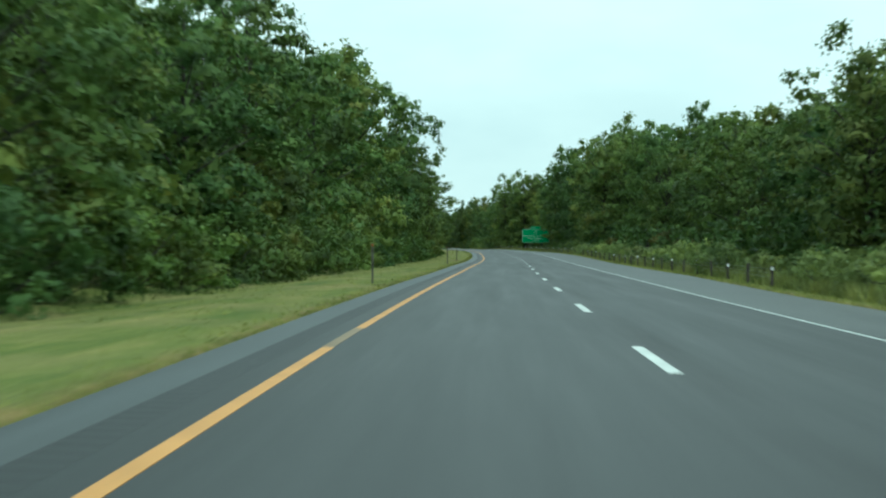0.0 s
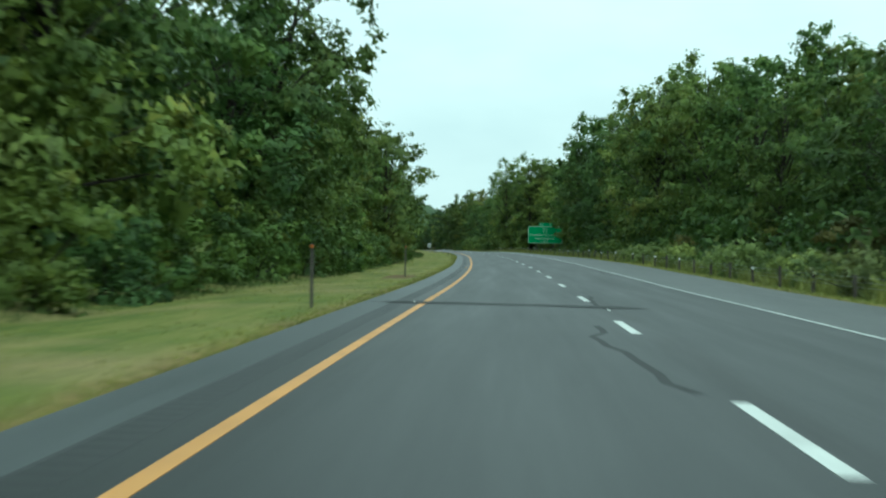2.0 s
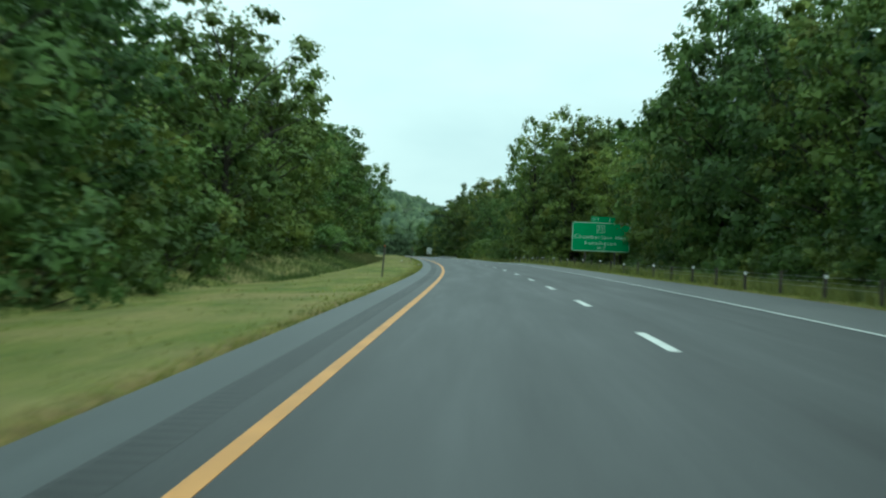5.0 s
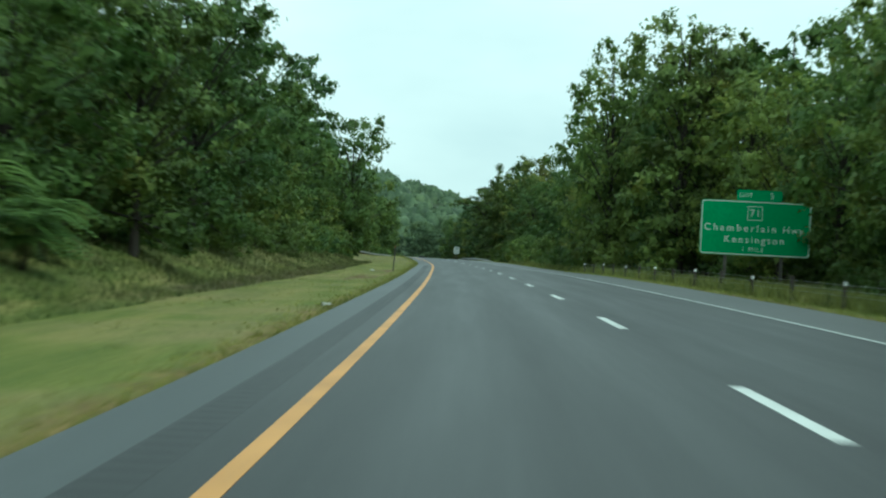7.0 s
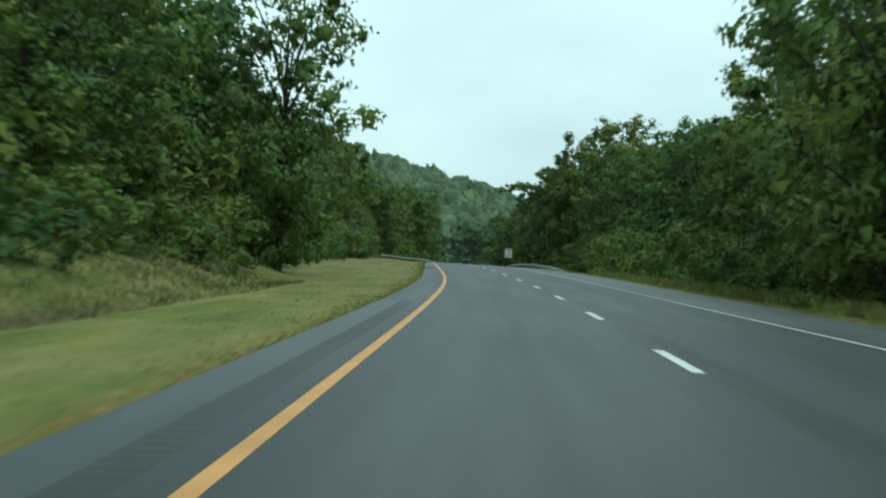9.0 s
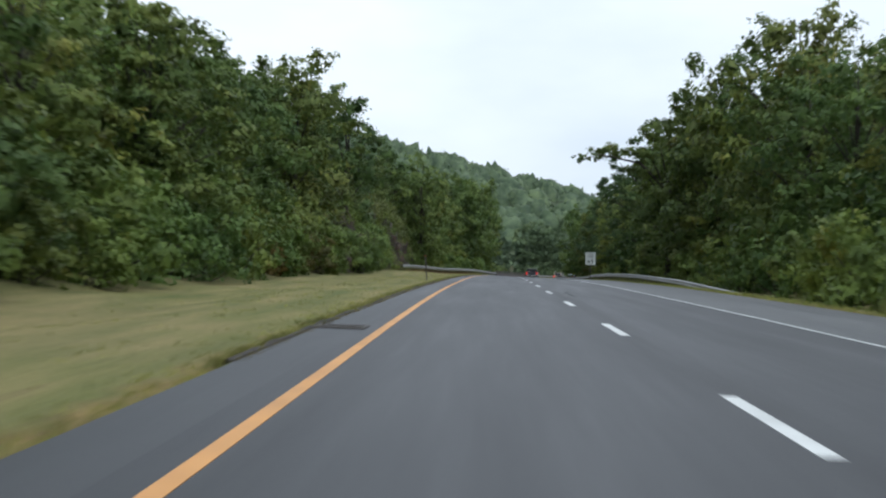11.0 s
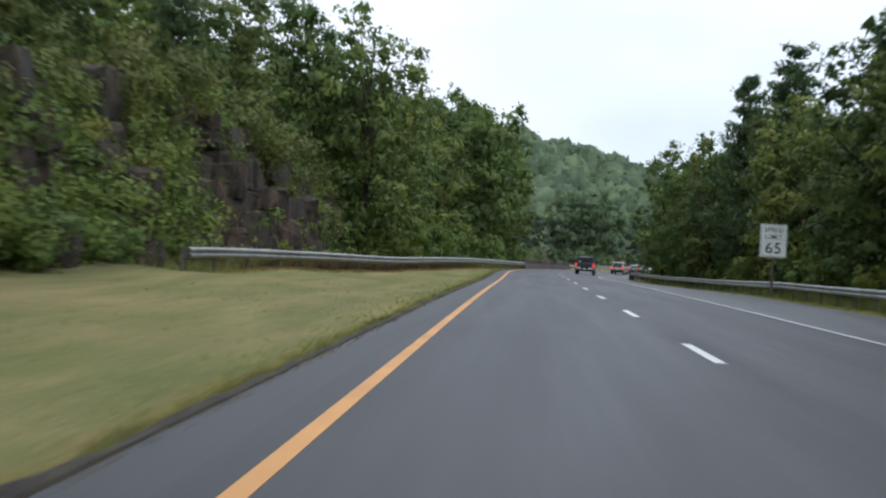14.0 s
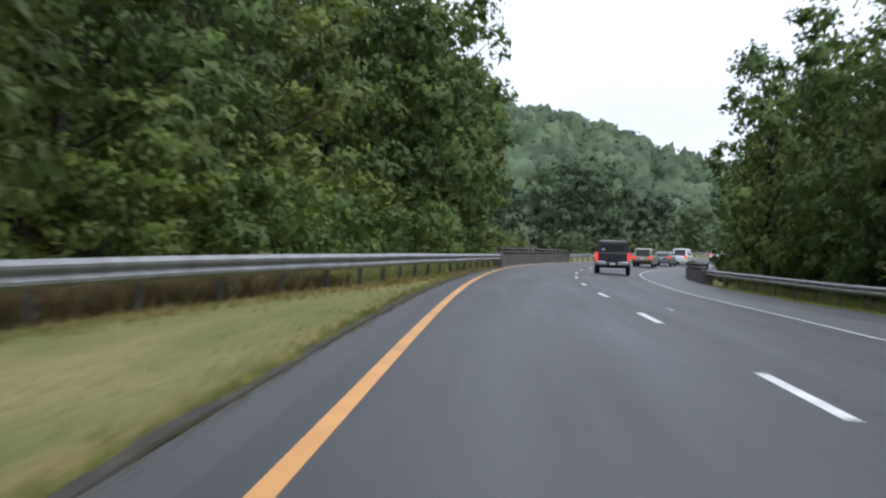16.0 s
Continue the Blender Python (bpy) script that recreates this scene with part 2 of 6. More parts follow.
def leaf_material(name, stops, patchy=0.4, clumpy=0.55, turning=0.0):
    """Leaves: colour by tree, by clump and by leaf, with light shining through."""
    m, nt, b = material(name, 0.55)
    rnd = node(nt, "ShaderNodeObjectInfo").outputs["Random"]
    geo = node(nt, "ShaderNodeNewGeometry")
    pos = geo.outputs["Position"]
    drift = node(nt, "ShaderNodeMath", {0: noise_tex(nt, 0.13, 2, 0.5, pos), 1: 0.8, 2: -0.16}, operation="MULTIPLY_ADD").outputs[0]
    fac = node(nt, "ShaderNodeMath", {0: rnd, 1: 0.55, 2: drift}, operation="MULTIPLY_ADD").outputs[0]
    base = ramp(nt, fac, stops)
    clump = ramp(nt, noise_tex(nt, clumpy, 3, 0.6, pos), [(0.34, (0.58, 0.64, 0.62)), (0.66, (1.32, 1.28, 1.14))])
    col = blend(nt, 1.0, base, clump, "MULTIPLY")
    shuffled = node(nt, "ShaderNodeMath", {0: node(nt, "ShaderNodeMath", {0: rnd, 1: 7.31}, operation="MULTIPLY").outputs[0]}, operation="FRACT").outputs[0]
    col = blend(nt, 1.0, col, ramp(nt, shuffled, [(0.0, (0.70, 0.72, 0.74)), (0.5, (0.98, 0.98, 0.98)), (1.0, (1.24, 1.20, 1.10))]), "MULTIPLY")
    leaf = ramp(nt, geo.outputs["Random Per Island"], [(0.0, (0.7, 0.75, 0.7)), (0.85, (1.15, 1.14, 1.08)), (1.0, (1.4, 1.34, 1.0))])
    col = blend(nt, patchy, col, blend(nt, 1.0, col, leaf, "MULTIPLY"))
    if turning:
        # sprays of leaves on the turn, olive to rust, here and there in the crowns
        early = ramp(nt, noise_tex(nt, 0.42, 4, 0.65, pos), [(0.56, (0, 0, 0)), (0.68, (turning, turning, turning))])
        tint = ramp(nt, noise_tex(nt, 0.21, 2, 0.5, pos), [(0.35, (1.40, 1.16, 0.80)), (0.66, (1.75, 1.04, 0.75))])
        col = blend(nt, early, col, blend(nt, 1.0, col, tint, "MULTIPLY"))
    nt.links.new(col, b.inputs["Base Color"])
    b.inputs["Specular IOR Level"].default_value = 0.25
    tr = node(nt, "ShaderNodeBsdfTranslucent", {"Color": col})
    mix = node(nt, "ShaderNodeMixShader", {"Fac": 0.33})
    nt.links.new(b.outputs[0], mix.inputs[1])
    nt.links.new(tr.outputs[0], mix.inputs[2])
    nt.links.new(mix.outputs[0], nt.nodes["Material Output"].inputs["Surface"])
    return m


def ground_material():
    """Mown grass near the road, litter and soil under the trees."""
    m, nt, b = material("verge_grass", 0.9)
    uv = node(nt, "ShaderNodeTexCoord").outputs["UV"]
    pos = node(nt, "ShaderNodeNewGeometry").outputs["Position"]
    along = node(nt, "ShaderNodeMapping", {"Vector": uv, "Scale": (1.0, 0.12, 1.0)}).outputs["Vector"]
    band = noise_tex(nt, 0.9, 4, 0.6, along)
    patch = noise_tex(nt, 0.22, 4, 0.6, pos)
    fine = noise_tex(nt, 14.0, 3, 0.7, pos)
    green = ramp(nt, band, [(0.32, (0.094, 0.126, 0.031)), (0.52, (0.162, 0.178, 0.047)), (0.70, (0.248, 0.222, 0.078))])
    col = blend(nt, ramp(nt, patch, [(0.45, (0, 0, 0)), (0.75, (1, 1, 1))]), green, (0.26, 0.215, 0.10))
    onward = node(nt, "ShaderNodeSeparateXYZ", {"Vector": uv}).outputs["Y"]
    dry = node(nt, "ShaderNodeMapRange", {"Value": onward, "From Min": 330.0, "From Max": 375.0, "To Max": 0.62}).outputs[0]
    col = blend(nt, dry, col, ramp(nt, band, [(0.34, (0.128, 0.132, 0.056)), (0.5, (0.178, 0.160, 0.074)), (0.66, (0.24, 0.20, 0.102))]))
    out = node(nt, "ShaderNodeSeparateXYZ", {"Vector": uv}).outputs["X"]
    fray = node(nt, "ShaderNodeMath", {0: noise_tex(nt, 1.6, 4, 0.65, pos), 1: 0.9, 2: -0.08}, operation="MULTIPLY_ADD").outputs[0]
    fringe = node(nt, "ShaderNodeMath", {0: fray, 1: out}, operation="SUBTRACT").outputs[0]
    fringe = node(nt, "ShaderNodeMapRange", {"Value": fringe, "From Min": -0.12, "From Max": 0.22, "To Max": 0.8}).outputs[0]
    col = blend(nt, fringe, col, ramp(nt, noise_tex(nt, 3.0, 3, 0.6, pos), [(0.35, (0.125, 0.082, 0.038)), (0.65, (0.270, 0.190, 0.078))]))
    bare = noise_tex(nt, 0.35, 5, 0.7, along)
    beside = node(nt, "ShaderNodeMapRange", {"Value": out, "From Min": 0.45, "From Max": 0.9}).outputs[0]
    beyond = node(nt, "ShaderNodeMapRange", {"Value": out, "From Min": 2.4, "From Max": 1.7}).outputs[0]
    trodden = node(nt, "ShaderNodeMath", {0: beside, 1: beyond}, operation="MULTIPLY").outputs[0]
    for lo, hi, much in ((107.0, 122.0, 0.31), (270.0, 304.0, 0.24)):
        on = node(nt, "ShaderNodeMapRange", {"Value": onward, "From Min": lo, "From Max": lo + 6}).outputs[0]
        off = node(nt, "ShaderNodeMapRange", {"Value": onward, "From Min": hi, "From Max": hi - 6}).outputs[0]
        window = node(nt, "ShaderNodeMath", {0: on, 1: off}, operation="MULTIPLY").outputs[0]
        window = node(nt, "ShaderNodeMath", {0: window, 1: trodden}, operation="MULTIPLY").outputs[0]
        bare = node(nt, "ShaderNodeMath", {0: window, 1: much, 2: bare}, operation="MULTIPLY_ADD").outputs[0]
    col = blend(nt, ramp(nt, bare, [(0.67, (0, 0, 0)), (0.76, (1, 1, 1))]), col, (0.145, 0.092, 0.058))
    inside = node(nt, "ShaderNodeMapRange", {"Value": out, "From Min": 3.3, "From Max": 4.1}).outputs[0]
    outside = node(nt, "ShaderNodeMapRange", {"Value": out, "From Min": 5.6, "From Max": 4.6}).outputs[0]
    first = node(nt, "ShaderNodeMapRange", {"Value": onward, "From Min": 236.0, "From Max": 262.0}).outputs[0]
    last = node(nt, "ShaderNodeMapRange", {"Value": onward, "From Min": 335.0, "From Max": 315.0}).outputs[0]
    ditch = node(nt, "ShaderNodeMath", {0: inside, 1: outside}, operation="MULTIPLY").outputs[0]
    stretch = node(nt, "ShaderNodeMath", {0: first, 1: last}, operation="MULTIPLY").outputs[0]
    ditch = node(nt, "ShaderNodeMath", {0: ditch, 1: stretch}, operation="MULTIPLY").outputs[0]
    ditch = node(nt, "ShaderNodeMath", {0: ditch, 1: noise_tex(nt, 0.5, 4, 0.6, along)}, operation="MULTIPLY").outputs[0]
    col = blend(nt, ramp(nt, ditch, [(0.30, (0, 0, 0)), (0.55, (0.85, 0.85, 0.85))]), col, (0.095, 0.070, 0.042))
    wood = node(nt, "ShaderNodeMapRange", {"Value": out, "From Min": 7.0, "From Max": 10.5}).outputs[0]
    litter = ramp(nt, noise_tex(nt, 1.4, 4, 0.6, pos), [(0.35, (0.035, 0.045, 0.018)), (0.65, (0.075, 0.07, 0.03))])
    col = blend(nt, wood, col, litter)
    col = blend(nt, 1.0, col, ramp(nt, fine, [(0.28, (0.62, 0.64, 0.62)), (0.72, (1.32, 1.3, 1.25))]), "MULTIPLY")
    nt.links.new(col, b.inputs["Base Color"])
    b.inputs["Specular IOR Level"].default_value = 0.15
    relief(nt, b, fine, 0.6, 0.05)
    return m


ASPHALT = asphalt_material("lane_asphalt", (0.0192, 0.0212, 0.0227), (0.0303, 0.0327, 0.0346), True)
SHOULDER = asphalt_material("shoulder_asphalt", (0.046, 0.049, 0.051), (0.092, 0.096, 0.097), False)
INNER = asphalt_material("inner_shoulder_asphalt", (0.0397, 0.0447, 0.0484), (0.0813, 0.0895, 0.0950), False)
LATE = asphalt_material("late_shoulder_asphalt", (0.0189, 0.0212, 0.0225), (0.0423, 0.0450, 0.0468), False)
RUMBLE = asphalt_material("rumble_asphalt", (0.0126, 0.0139, 0.0151), (0.0281, 0.0302, 0.0324), False)
TAR = worn("crack_tar", (0.018, 0.019, 0.021), (0.045, 0.046, 0.048), 3.0, 0.55)
JOINT = worn("joint_sealant", (0.0175, 0.0190, 0.0200), (0.0245, 0.0262, 0.0272), 1.5, 0.75)
YELLOW = paint_material("yellow_paint", (0.6072, 0.2976, 0.0836), (0.1840, 0.1488, 0.1045))
WHITE = paint_material("white_paint", (0.65, 0.67, 0.65), (0.22, 0.22, 0.22))
GROUND = ground_material()
GREENS = [(0.0, (0.0756, 0.1392, 0.0475)), (0.3, (0.0977, 0.1646, 0.0503)), (0.55, (0.1302, 0.1940, 0.0551)), (0.8, (0.1701, 0.2176, 0.0589)), (1.0, (0.2100, 0.2176, 0.0627))]
LEAF = leaf_material("broad_leaves", GREENS, turning=0.45)
LATELEAF = leaf_material("early_autumn_leaves", [(0.0, (0.0680, 0.1218, 0.0418)), (0.3, (0.0879, 0.1440, 0.0443)), (0.55, (0.1172, 0.1698, 0.0485)), (0.8, (0.1531, 0.1904, 0.0518)), (1.0, (0.1890, 0.1904, 0.0552))], turning=0.5)
SHRUB = leaf_material("shrub_leaves", [(0.0, (0.0696, 0.1310, 0.0359)), (0.5, (0.1156, 0.1760, 0.0456)), (0.85, (0.1637, 0.2000, 0.0524)), (1.0, (0.1905, 0.1900, 0.0553))], turning=0.6)
NEEDLE = leaf_material("pine_needles", [(0.0, (0.050, 0.092, 0.046)), (1.0, (0.075, 0.120, 0.052))])
# far and middle foliage: base colours paled to stand in for distance haze
FARLEAF = leaf_material("haze_paled_canopy", [(0.0, (0.094, 0.142, 0.094)), (1.0, (0.118, 0.164, 0.104))], 0.5, 0.22)
MIDLEAF = leaf_material("haze_paled_leaves", [(0.0, (0.112, 0.166, 0.096)), (1.0, (0.140, 0.192, 0.104))], 0.3, 0.35)
BARK = worn("bark", (0.026, 0.022, 0.018), (0.060, 0.050, 0.041), 2.2, 0.9, 0, 0.8)
BLADE = leaf_material("grass_blades", [(0.0, (0.20, 0.24, 0.065)), (1.0, (0.27, 0.27, 0.09))], 0.9)
STEEL = worn("galvanised_steel", (0.24, 0.245, 0.25), (0.40, 0.41, 0.415), 1.6, 0.55, 0.7, 0.1)
POSTSTEEL = worn("weathered_steel_post", (0.060, 0.055, 0.050), (0.13, 0.118, 0.105), 3.0, 0.75, 0.3)
WOODPOST = worn("weathered_wood_post", (0.040, 0.034, 0.030), (0.085, 0.072, 0.060), 5.0, 0.9)
RUST = leaf_material("turning_leaves", [(0.0, (0.120, 0.128, 0.045)), (0.5, (0.150, 0.140, 0.046)), (1.0, (0.165, 0.108, 0.045))])
PARAPET = worn("weathered_brown_concrete", (0.098, 0.088, 0.080), (0.130, 0.118, 0.108), 0.25, 0.9, 0, 0.15)
LITTER = worn("leaf_litter", (0.035, 0.055, 0.022), (0.065, 0.085, 0.035), 0.3, 0.95)


def rock_material():
    """Dark blasted traprock: rusty stains, steep cracks and rough grain."""
    m, nt, b = material("traprock", 0.9)
    pos = node(nt, "ShaderNodeNewGeometry").outputs["Position"]
    steep = node(nt, "ShaderNodeMapping", {"Vector": pos, "Scale": (1.0, 1.0, 0.35)}).outputs["Vector"]
    stain = noise_tex(nt, 1.1, 6, 0.7, steep)
    crack = noise_tex(nt, 4.2, 8, 0.72, steep)
    col = ramp(nt, stain, [(0.3, (0.034, 0.031, 0.028)), (0.5, (0.066, 0.053, 0.043)), (0.62, (0.125, 0.078, 0.050)), (0.72, (0.120, 0.106, 0.094)), (0.85, (0.09, 0.072, 0.060))])
    col = blend(nt, 1.0, col, ramp(nt, crack, [(0.34, (0.35, 0.35, 0.36)), (0.62, (1.2, 1.18, 1.15))]), "MULTIPLY")
    moss = noise_tex(nt, 1.3, 4, 0.6, pos)
    col = blend(nt, ramp(nt, moss, [(0.56, (0, 0, 0)), (0.66, (0.8, 0.8, 0.8))]), col, (0.060, 0.066, 0.030))
    nt.links.new(col, b.inputs["Base Color"])
    relief(nt, b, crack, 1.0, 0.22)
    return m


ROCK = rock_material()
SIGNGREEN = worn("sign_green", (0.0, 0.255, 0.075), (0.0, 0.285, 0.088), 0.7, 0.6, 0, 0.02)
SIGNWHITE = worn("sign_white", (0.56, 0.61, 0.58), (0.66, 0.70, 0.67), 0.9, 0.4, 0, 0.02)
BLACK = worn("sign_black", (0.012, 0.012, 0.013), (0.02, 0.02, 0.02), 2.0, 0.5)
AMBER, _, _ = material("amber_reflector", 0.25, 0, (0.42, 0.13, 0.03))
PEARL, _, _ = material("white_reflector", 0.25, 0, (0.82, 0.84, 0.84))


# ---- mesh helpers ----
def part(name, bm, mat, parent, label=""):
    me = bpy.data.meshes.new(name)
    bm.to_mesh(me)
    bm.free()
    me.materials.append(mat)
    ob = new(name, me)
    ob.parent = parent
    if label:
        ob["label"] = label
    return ob


def raw(name, verts, faces, mat, parent=None, smooth=False, uv=None, normals=None):
    """A mesh object from arrays."""
    me = bpy.data.meshes.new(name)
    verts, faces = np.asarray(verts, np.float32), np.asarray(faces, np.int32)
    k = faces.shape[1]
    me.vertices.add(len(verts))
    me.vertices.foreach_set("co", verts.ravel())
    me.loops.add(faces.size)
    me.loops.foreach_set("vertex_index", faces.ravel())
    me.polygons.add(len(faces))
    me.polygons.foreach_set("loop_start", np.arange(0, faces.size, k, dtype=np.int32))
    me.polygons.foreach_set("use_smooth", np.full(len(faces), smooth))
    if uv is not None:
        lay = me.uv_layers.new(name="UVMap")
        lay.data.foreach_set("uv", np.asarray(uv, np.float32)[faces.ravel()].ravel())
    me.update()
    me.validate()
    if normals is not None:
        me.polygons.foreach_set("use_smooth", np.full(len(faces), True))
        me.normals_split_custom_set(np.repeat(np.asarray(normals, np.float32), k, axis=0))
    me.materials.append(mat)
    ob = new(name, me)
    ob.parent = parent
    return ob


def box(bm, x0, x1, y0, y1, z0, z1, bevel=0.0):
    r = bmesh.ops.create_cube(bm, size=1.0)
    for v in r["verts"]:
        v.co = Vector((x0 + (v.co.x + 0.5) * (x1 - x0), y0 + (v.co.y + 0.5) * (y1 - y0), z0 + (v.co.z + 0.5) * (z1 - z0)))
    if bevel:
        edges = list({e for v in r["verts"] for e in v.link_edges})
        bmesh.ops.bevel(bm, geom=edges, offset=bevel, segments=2, affect="EDGES", profile=0.5)
    return bm


def fresh():
    return bmesh.new()


def root(name, m, label, category, group="", kind=""):
    ob = new(name)
    ob.matrix_basis = m
    return tagged(ob, label, category, group, kind)


def strip(name, mat, s, cols, parent=None, smooth=False):
    """A ribbon along the road. cols: list of (lat, up) arrays over s."""
    n, k = len(s), len(cols)
    v = np.stack([spots(s, np.broadcast_to(l, s.shape), np.broadcast_to(u, s.shape)) for l, u in cols], 1).reshape(-1, 3)
    uv = np.stack([np.stack([np.broadcast_to(l, s.shape), s], -1) for l, u in cols], 1).reshape(-1, 2)
    i, j = np.meshgrid(np.arange(n - 1), np.arange(k - 1), indexing="ij")
    a = (i * k + j).ravel()
    return raw(name, v, np.stack([a, a + 1, a + k + 1, a + k], -1), mat, parent, smooth, uv)


# ---- ground: one sheet, from the road to the horizon ----
def build_ground():
    s = np.concatenate([[-2500, -900, -300], np.arange(-120, 901, 2.5), [1300, 2600]])
    sc = np.clip(s, -120, 900)
    fl, fr = edge_left(sc), edge_right(sc)
    outs = [0, 0.12, 0.4, 0.9, 1.6, 2.4, 3.2, 4.1, 5, 6, 7, 8, 9, 9.6, 10.6, 11.6, 12.6, 14, 16, 19, 23, 28, 35, 45, 60, 100, 200, 420]
    cols = [fl - d for d in reversed(outs)] + [fl + (fr - fl) * w for w in (0.25, 0.5, 0.75)] + [fr + d for d in outs]
    away = list(reversed(outs)) + [0, 0, 0] + outs
    P, U = [], []
    for lat, d in zip(cols, away):
        p = spots(sc, lat, floor_up(sc, lat) - (0.05 if d == 0 else 0))
        t = np.interp(sc, STEP, turn)
        p[:, 0] += -np.sin(t) * (s - sc)
        p[:, 1] += np.cos(t) * (s - sc)
        P.append(p)
        U.append(np.stack([np.full_like(s, d), s], -1))
    k, n = len(cols), len(s)
    v, uv = np.stack(P, 1).reshape(-1, 3), np.stack(U, 1).reshape(-1, 2)
    i, j = np.meshgrid(np.arange(n - 1), np.arange(k - 1), indexing="ij")
    a = (i * k + j).ravel()
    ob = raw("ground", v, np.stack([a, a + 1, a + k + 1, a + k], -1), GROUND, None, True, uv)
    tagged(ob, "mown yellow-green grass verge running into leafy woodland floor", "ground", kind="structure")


build_ground()


# ---- road: slab with lanes, shoulders, rumble strip and painted lines ----
def build_road():
    s = np.arange(-110.0, 900.0, 2.0)
    fl, fr = edge_left(s), edge_right(s)
    ob = strip("road", ASPHALT, s, [(-0.33, 0.0), (0.0, 0.0), (1.8, 0.008), (LANE, 0.0), (5.4, 0.008), (7.3, 0.0)])
    tagged(ob, "grey asphalt two-lane highway carriageway with worn wheel tracks", "road", kind="structure")
    keep = s < 330
    sh = strip("road_shoulder", INNER, s[keep], [(fl[keep], -0.10), (fl[keep], 0.0), (-0.66 + 0 * s[keep], 0.0)])
    tagged(sh, "narrow grey asphalt shoulder beside the yellow line", "road shoulder", kind="structure")
    late = s >= 328
    sh = strip("road_shoulder", LATE, s[late], [(fl[late], -0.10), (fl[late], 0.0), (-0.33 + 0 * s[late], 0.0)])
    tagged(sh, "narrow grey asphalt shoulder beside the yellow line", "road shoulder", kind="structure")
    sh = strip("road_shoulder", SHOULDER, s, [(7.3 + 0 * s, 0.0), ((7.3 + fr) / 2, -0.01), (fr, -0.02), (fr, -0.12)])
    tagged(sh, "wide pale asphalt breakdown shoulder with patches", "road shoulder", kind="structure")
    fine = np.arange(-20.0, 329.9, 0.075)
    dip = -0.009 * np.clip(np.cos(fine * 2 * math.pi / 0.30) + 0.25, 0, 1)
    rb = strip("rumble_strip", RUMBLE, fine, [(-0.66, 0 * fine), (-0.63, dip), (-0.36, dip), (-0.33, 0 * fine)])
    tagged(rb, "milled rumble strip grooves in the dark shoulder", "rumble strip", kind="structure")


build_road()


def line_strip(name, mat, s0, s1, lat, width, label, cat, group="", parent=None, wob=0.0, up=0.005):
    n = max(2, int((s1 - s0) / 1.5) + 1)
    s = np.linspace(s0, s1, n)
    c = lat + wob * np.sin(s * 0.9) + wob * 0.6 * np.sin(s * 2.3 + 1)
    ob = strip(name, mat, s, [(c - width / 2, -0.01), (c - width / 2, up), (c + width / 2, up), (c + width / 2, -0.01)], parent)
    return tagged(ob, label, cat, group, "structure") if parent is None else ob


def build_lines():
    # the yellow line is broken where the pavement was mended
    for a, b in ((-100, 7.2), (10.8, 86.55), (87.75, 880)):
        line_strip("yellow_line", YELLOW, a, b, 0.012, 0.13, "worn solid yellow edge line painted on asphalt", "road line", "edge lines")
    line_strip("yellow_line", paint_material("faded_yellow", (0.24, 0.17, 0.10), (0.10, 0.10, 0.10)), 7.2, 10.8, 0.0, 0.13, "faded patched-over stretch of yellow edge line", "road line", "edge lines")
    line_strip("white_edge_line", paint_material("worn_white_paint", (0.52, 0.54, 0.53), (0.14, 0.14, 0.14)), -100, 880, 2 * LANE + 0.02, 0.092, "thin solid white edge line painted on asphalt", "road line", "edge lines")
    end = DASH0 - 2 * CYCLE
    while end < 760:
        if end > -40:
            line_strip("lane_dash", WHITE, end - 3.5, end, LANE, 0.14, "white broken lane line dash painted on asphalt", "lane dash", "lane dashes")
        end += CYCLE


build_lines()


# ---- trees and shrubs ----
def tube(points, radii, sides=7):
    """A tapered limb through points."""
    V, F = [], []
    for i, (p, r) in enumerate(zip(points, radii)):
        p = Vector(p)
        d = Vector(points[min(i + 1, len(points) - 1)]) - Vector(points[max(i - 1, 0)])
        x = d.cross(Vector((0.3, 1, 0.1))).normalized()
        y = d.cross(x).normalized()
        for k in range(sides):
            a = 2 * math.pi * k / sides
            V.append(p + (x * math.cos(a) + y * math.sin(a)) * r)
        if i:
            b, c = (i - 1) * sides, i * sides
            F += [(b + k, b + (k + 1) % sides, c + (k + 1) % sides, c + k) for k in range(sides)]
    return V, F


def limbs(name, parent, pieces, mat):
    V, F = [], []
    for i, (pts, rad) in enumerate(pieces):
        v, f = tube(pts, rad, 7 if i == 0 else 4)
        F += [tuple(i + len(V) for i in q) for q in f]
        V += v
    return raw(name, [tuple(v) for v in V], F, mat, parent, True)


def unit(v):
    return v / np.maximum(np.linalg.norm(v, axis=-1, keepdims=True), 1e-6)


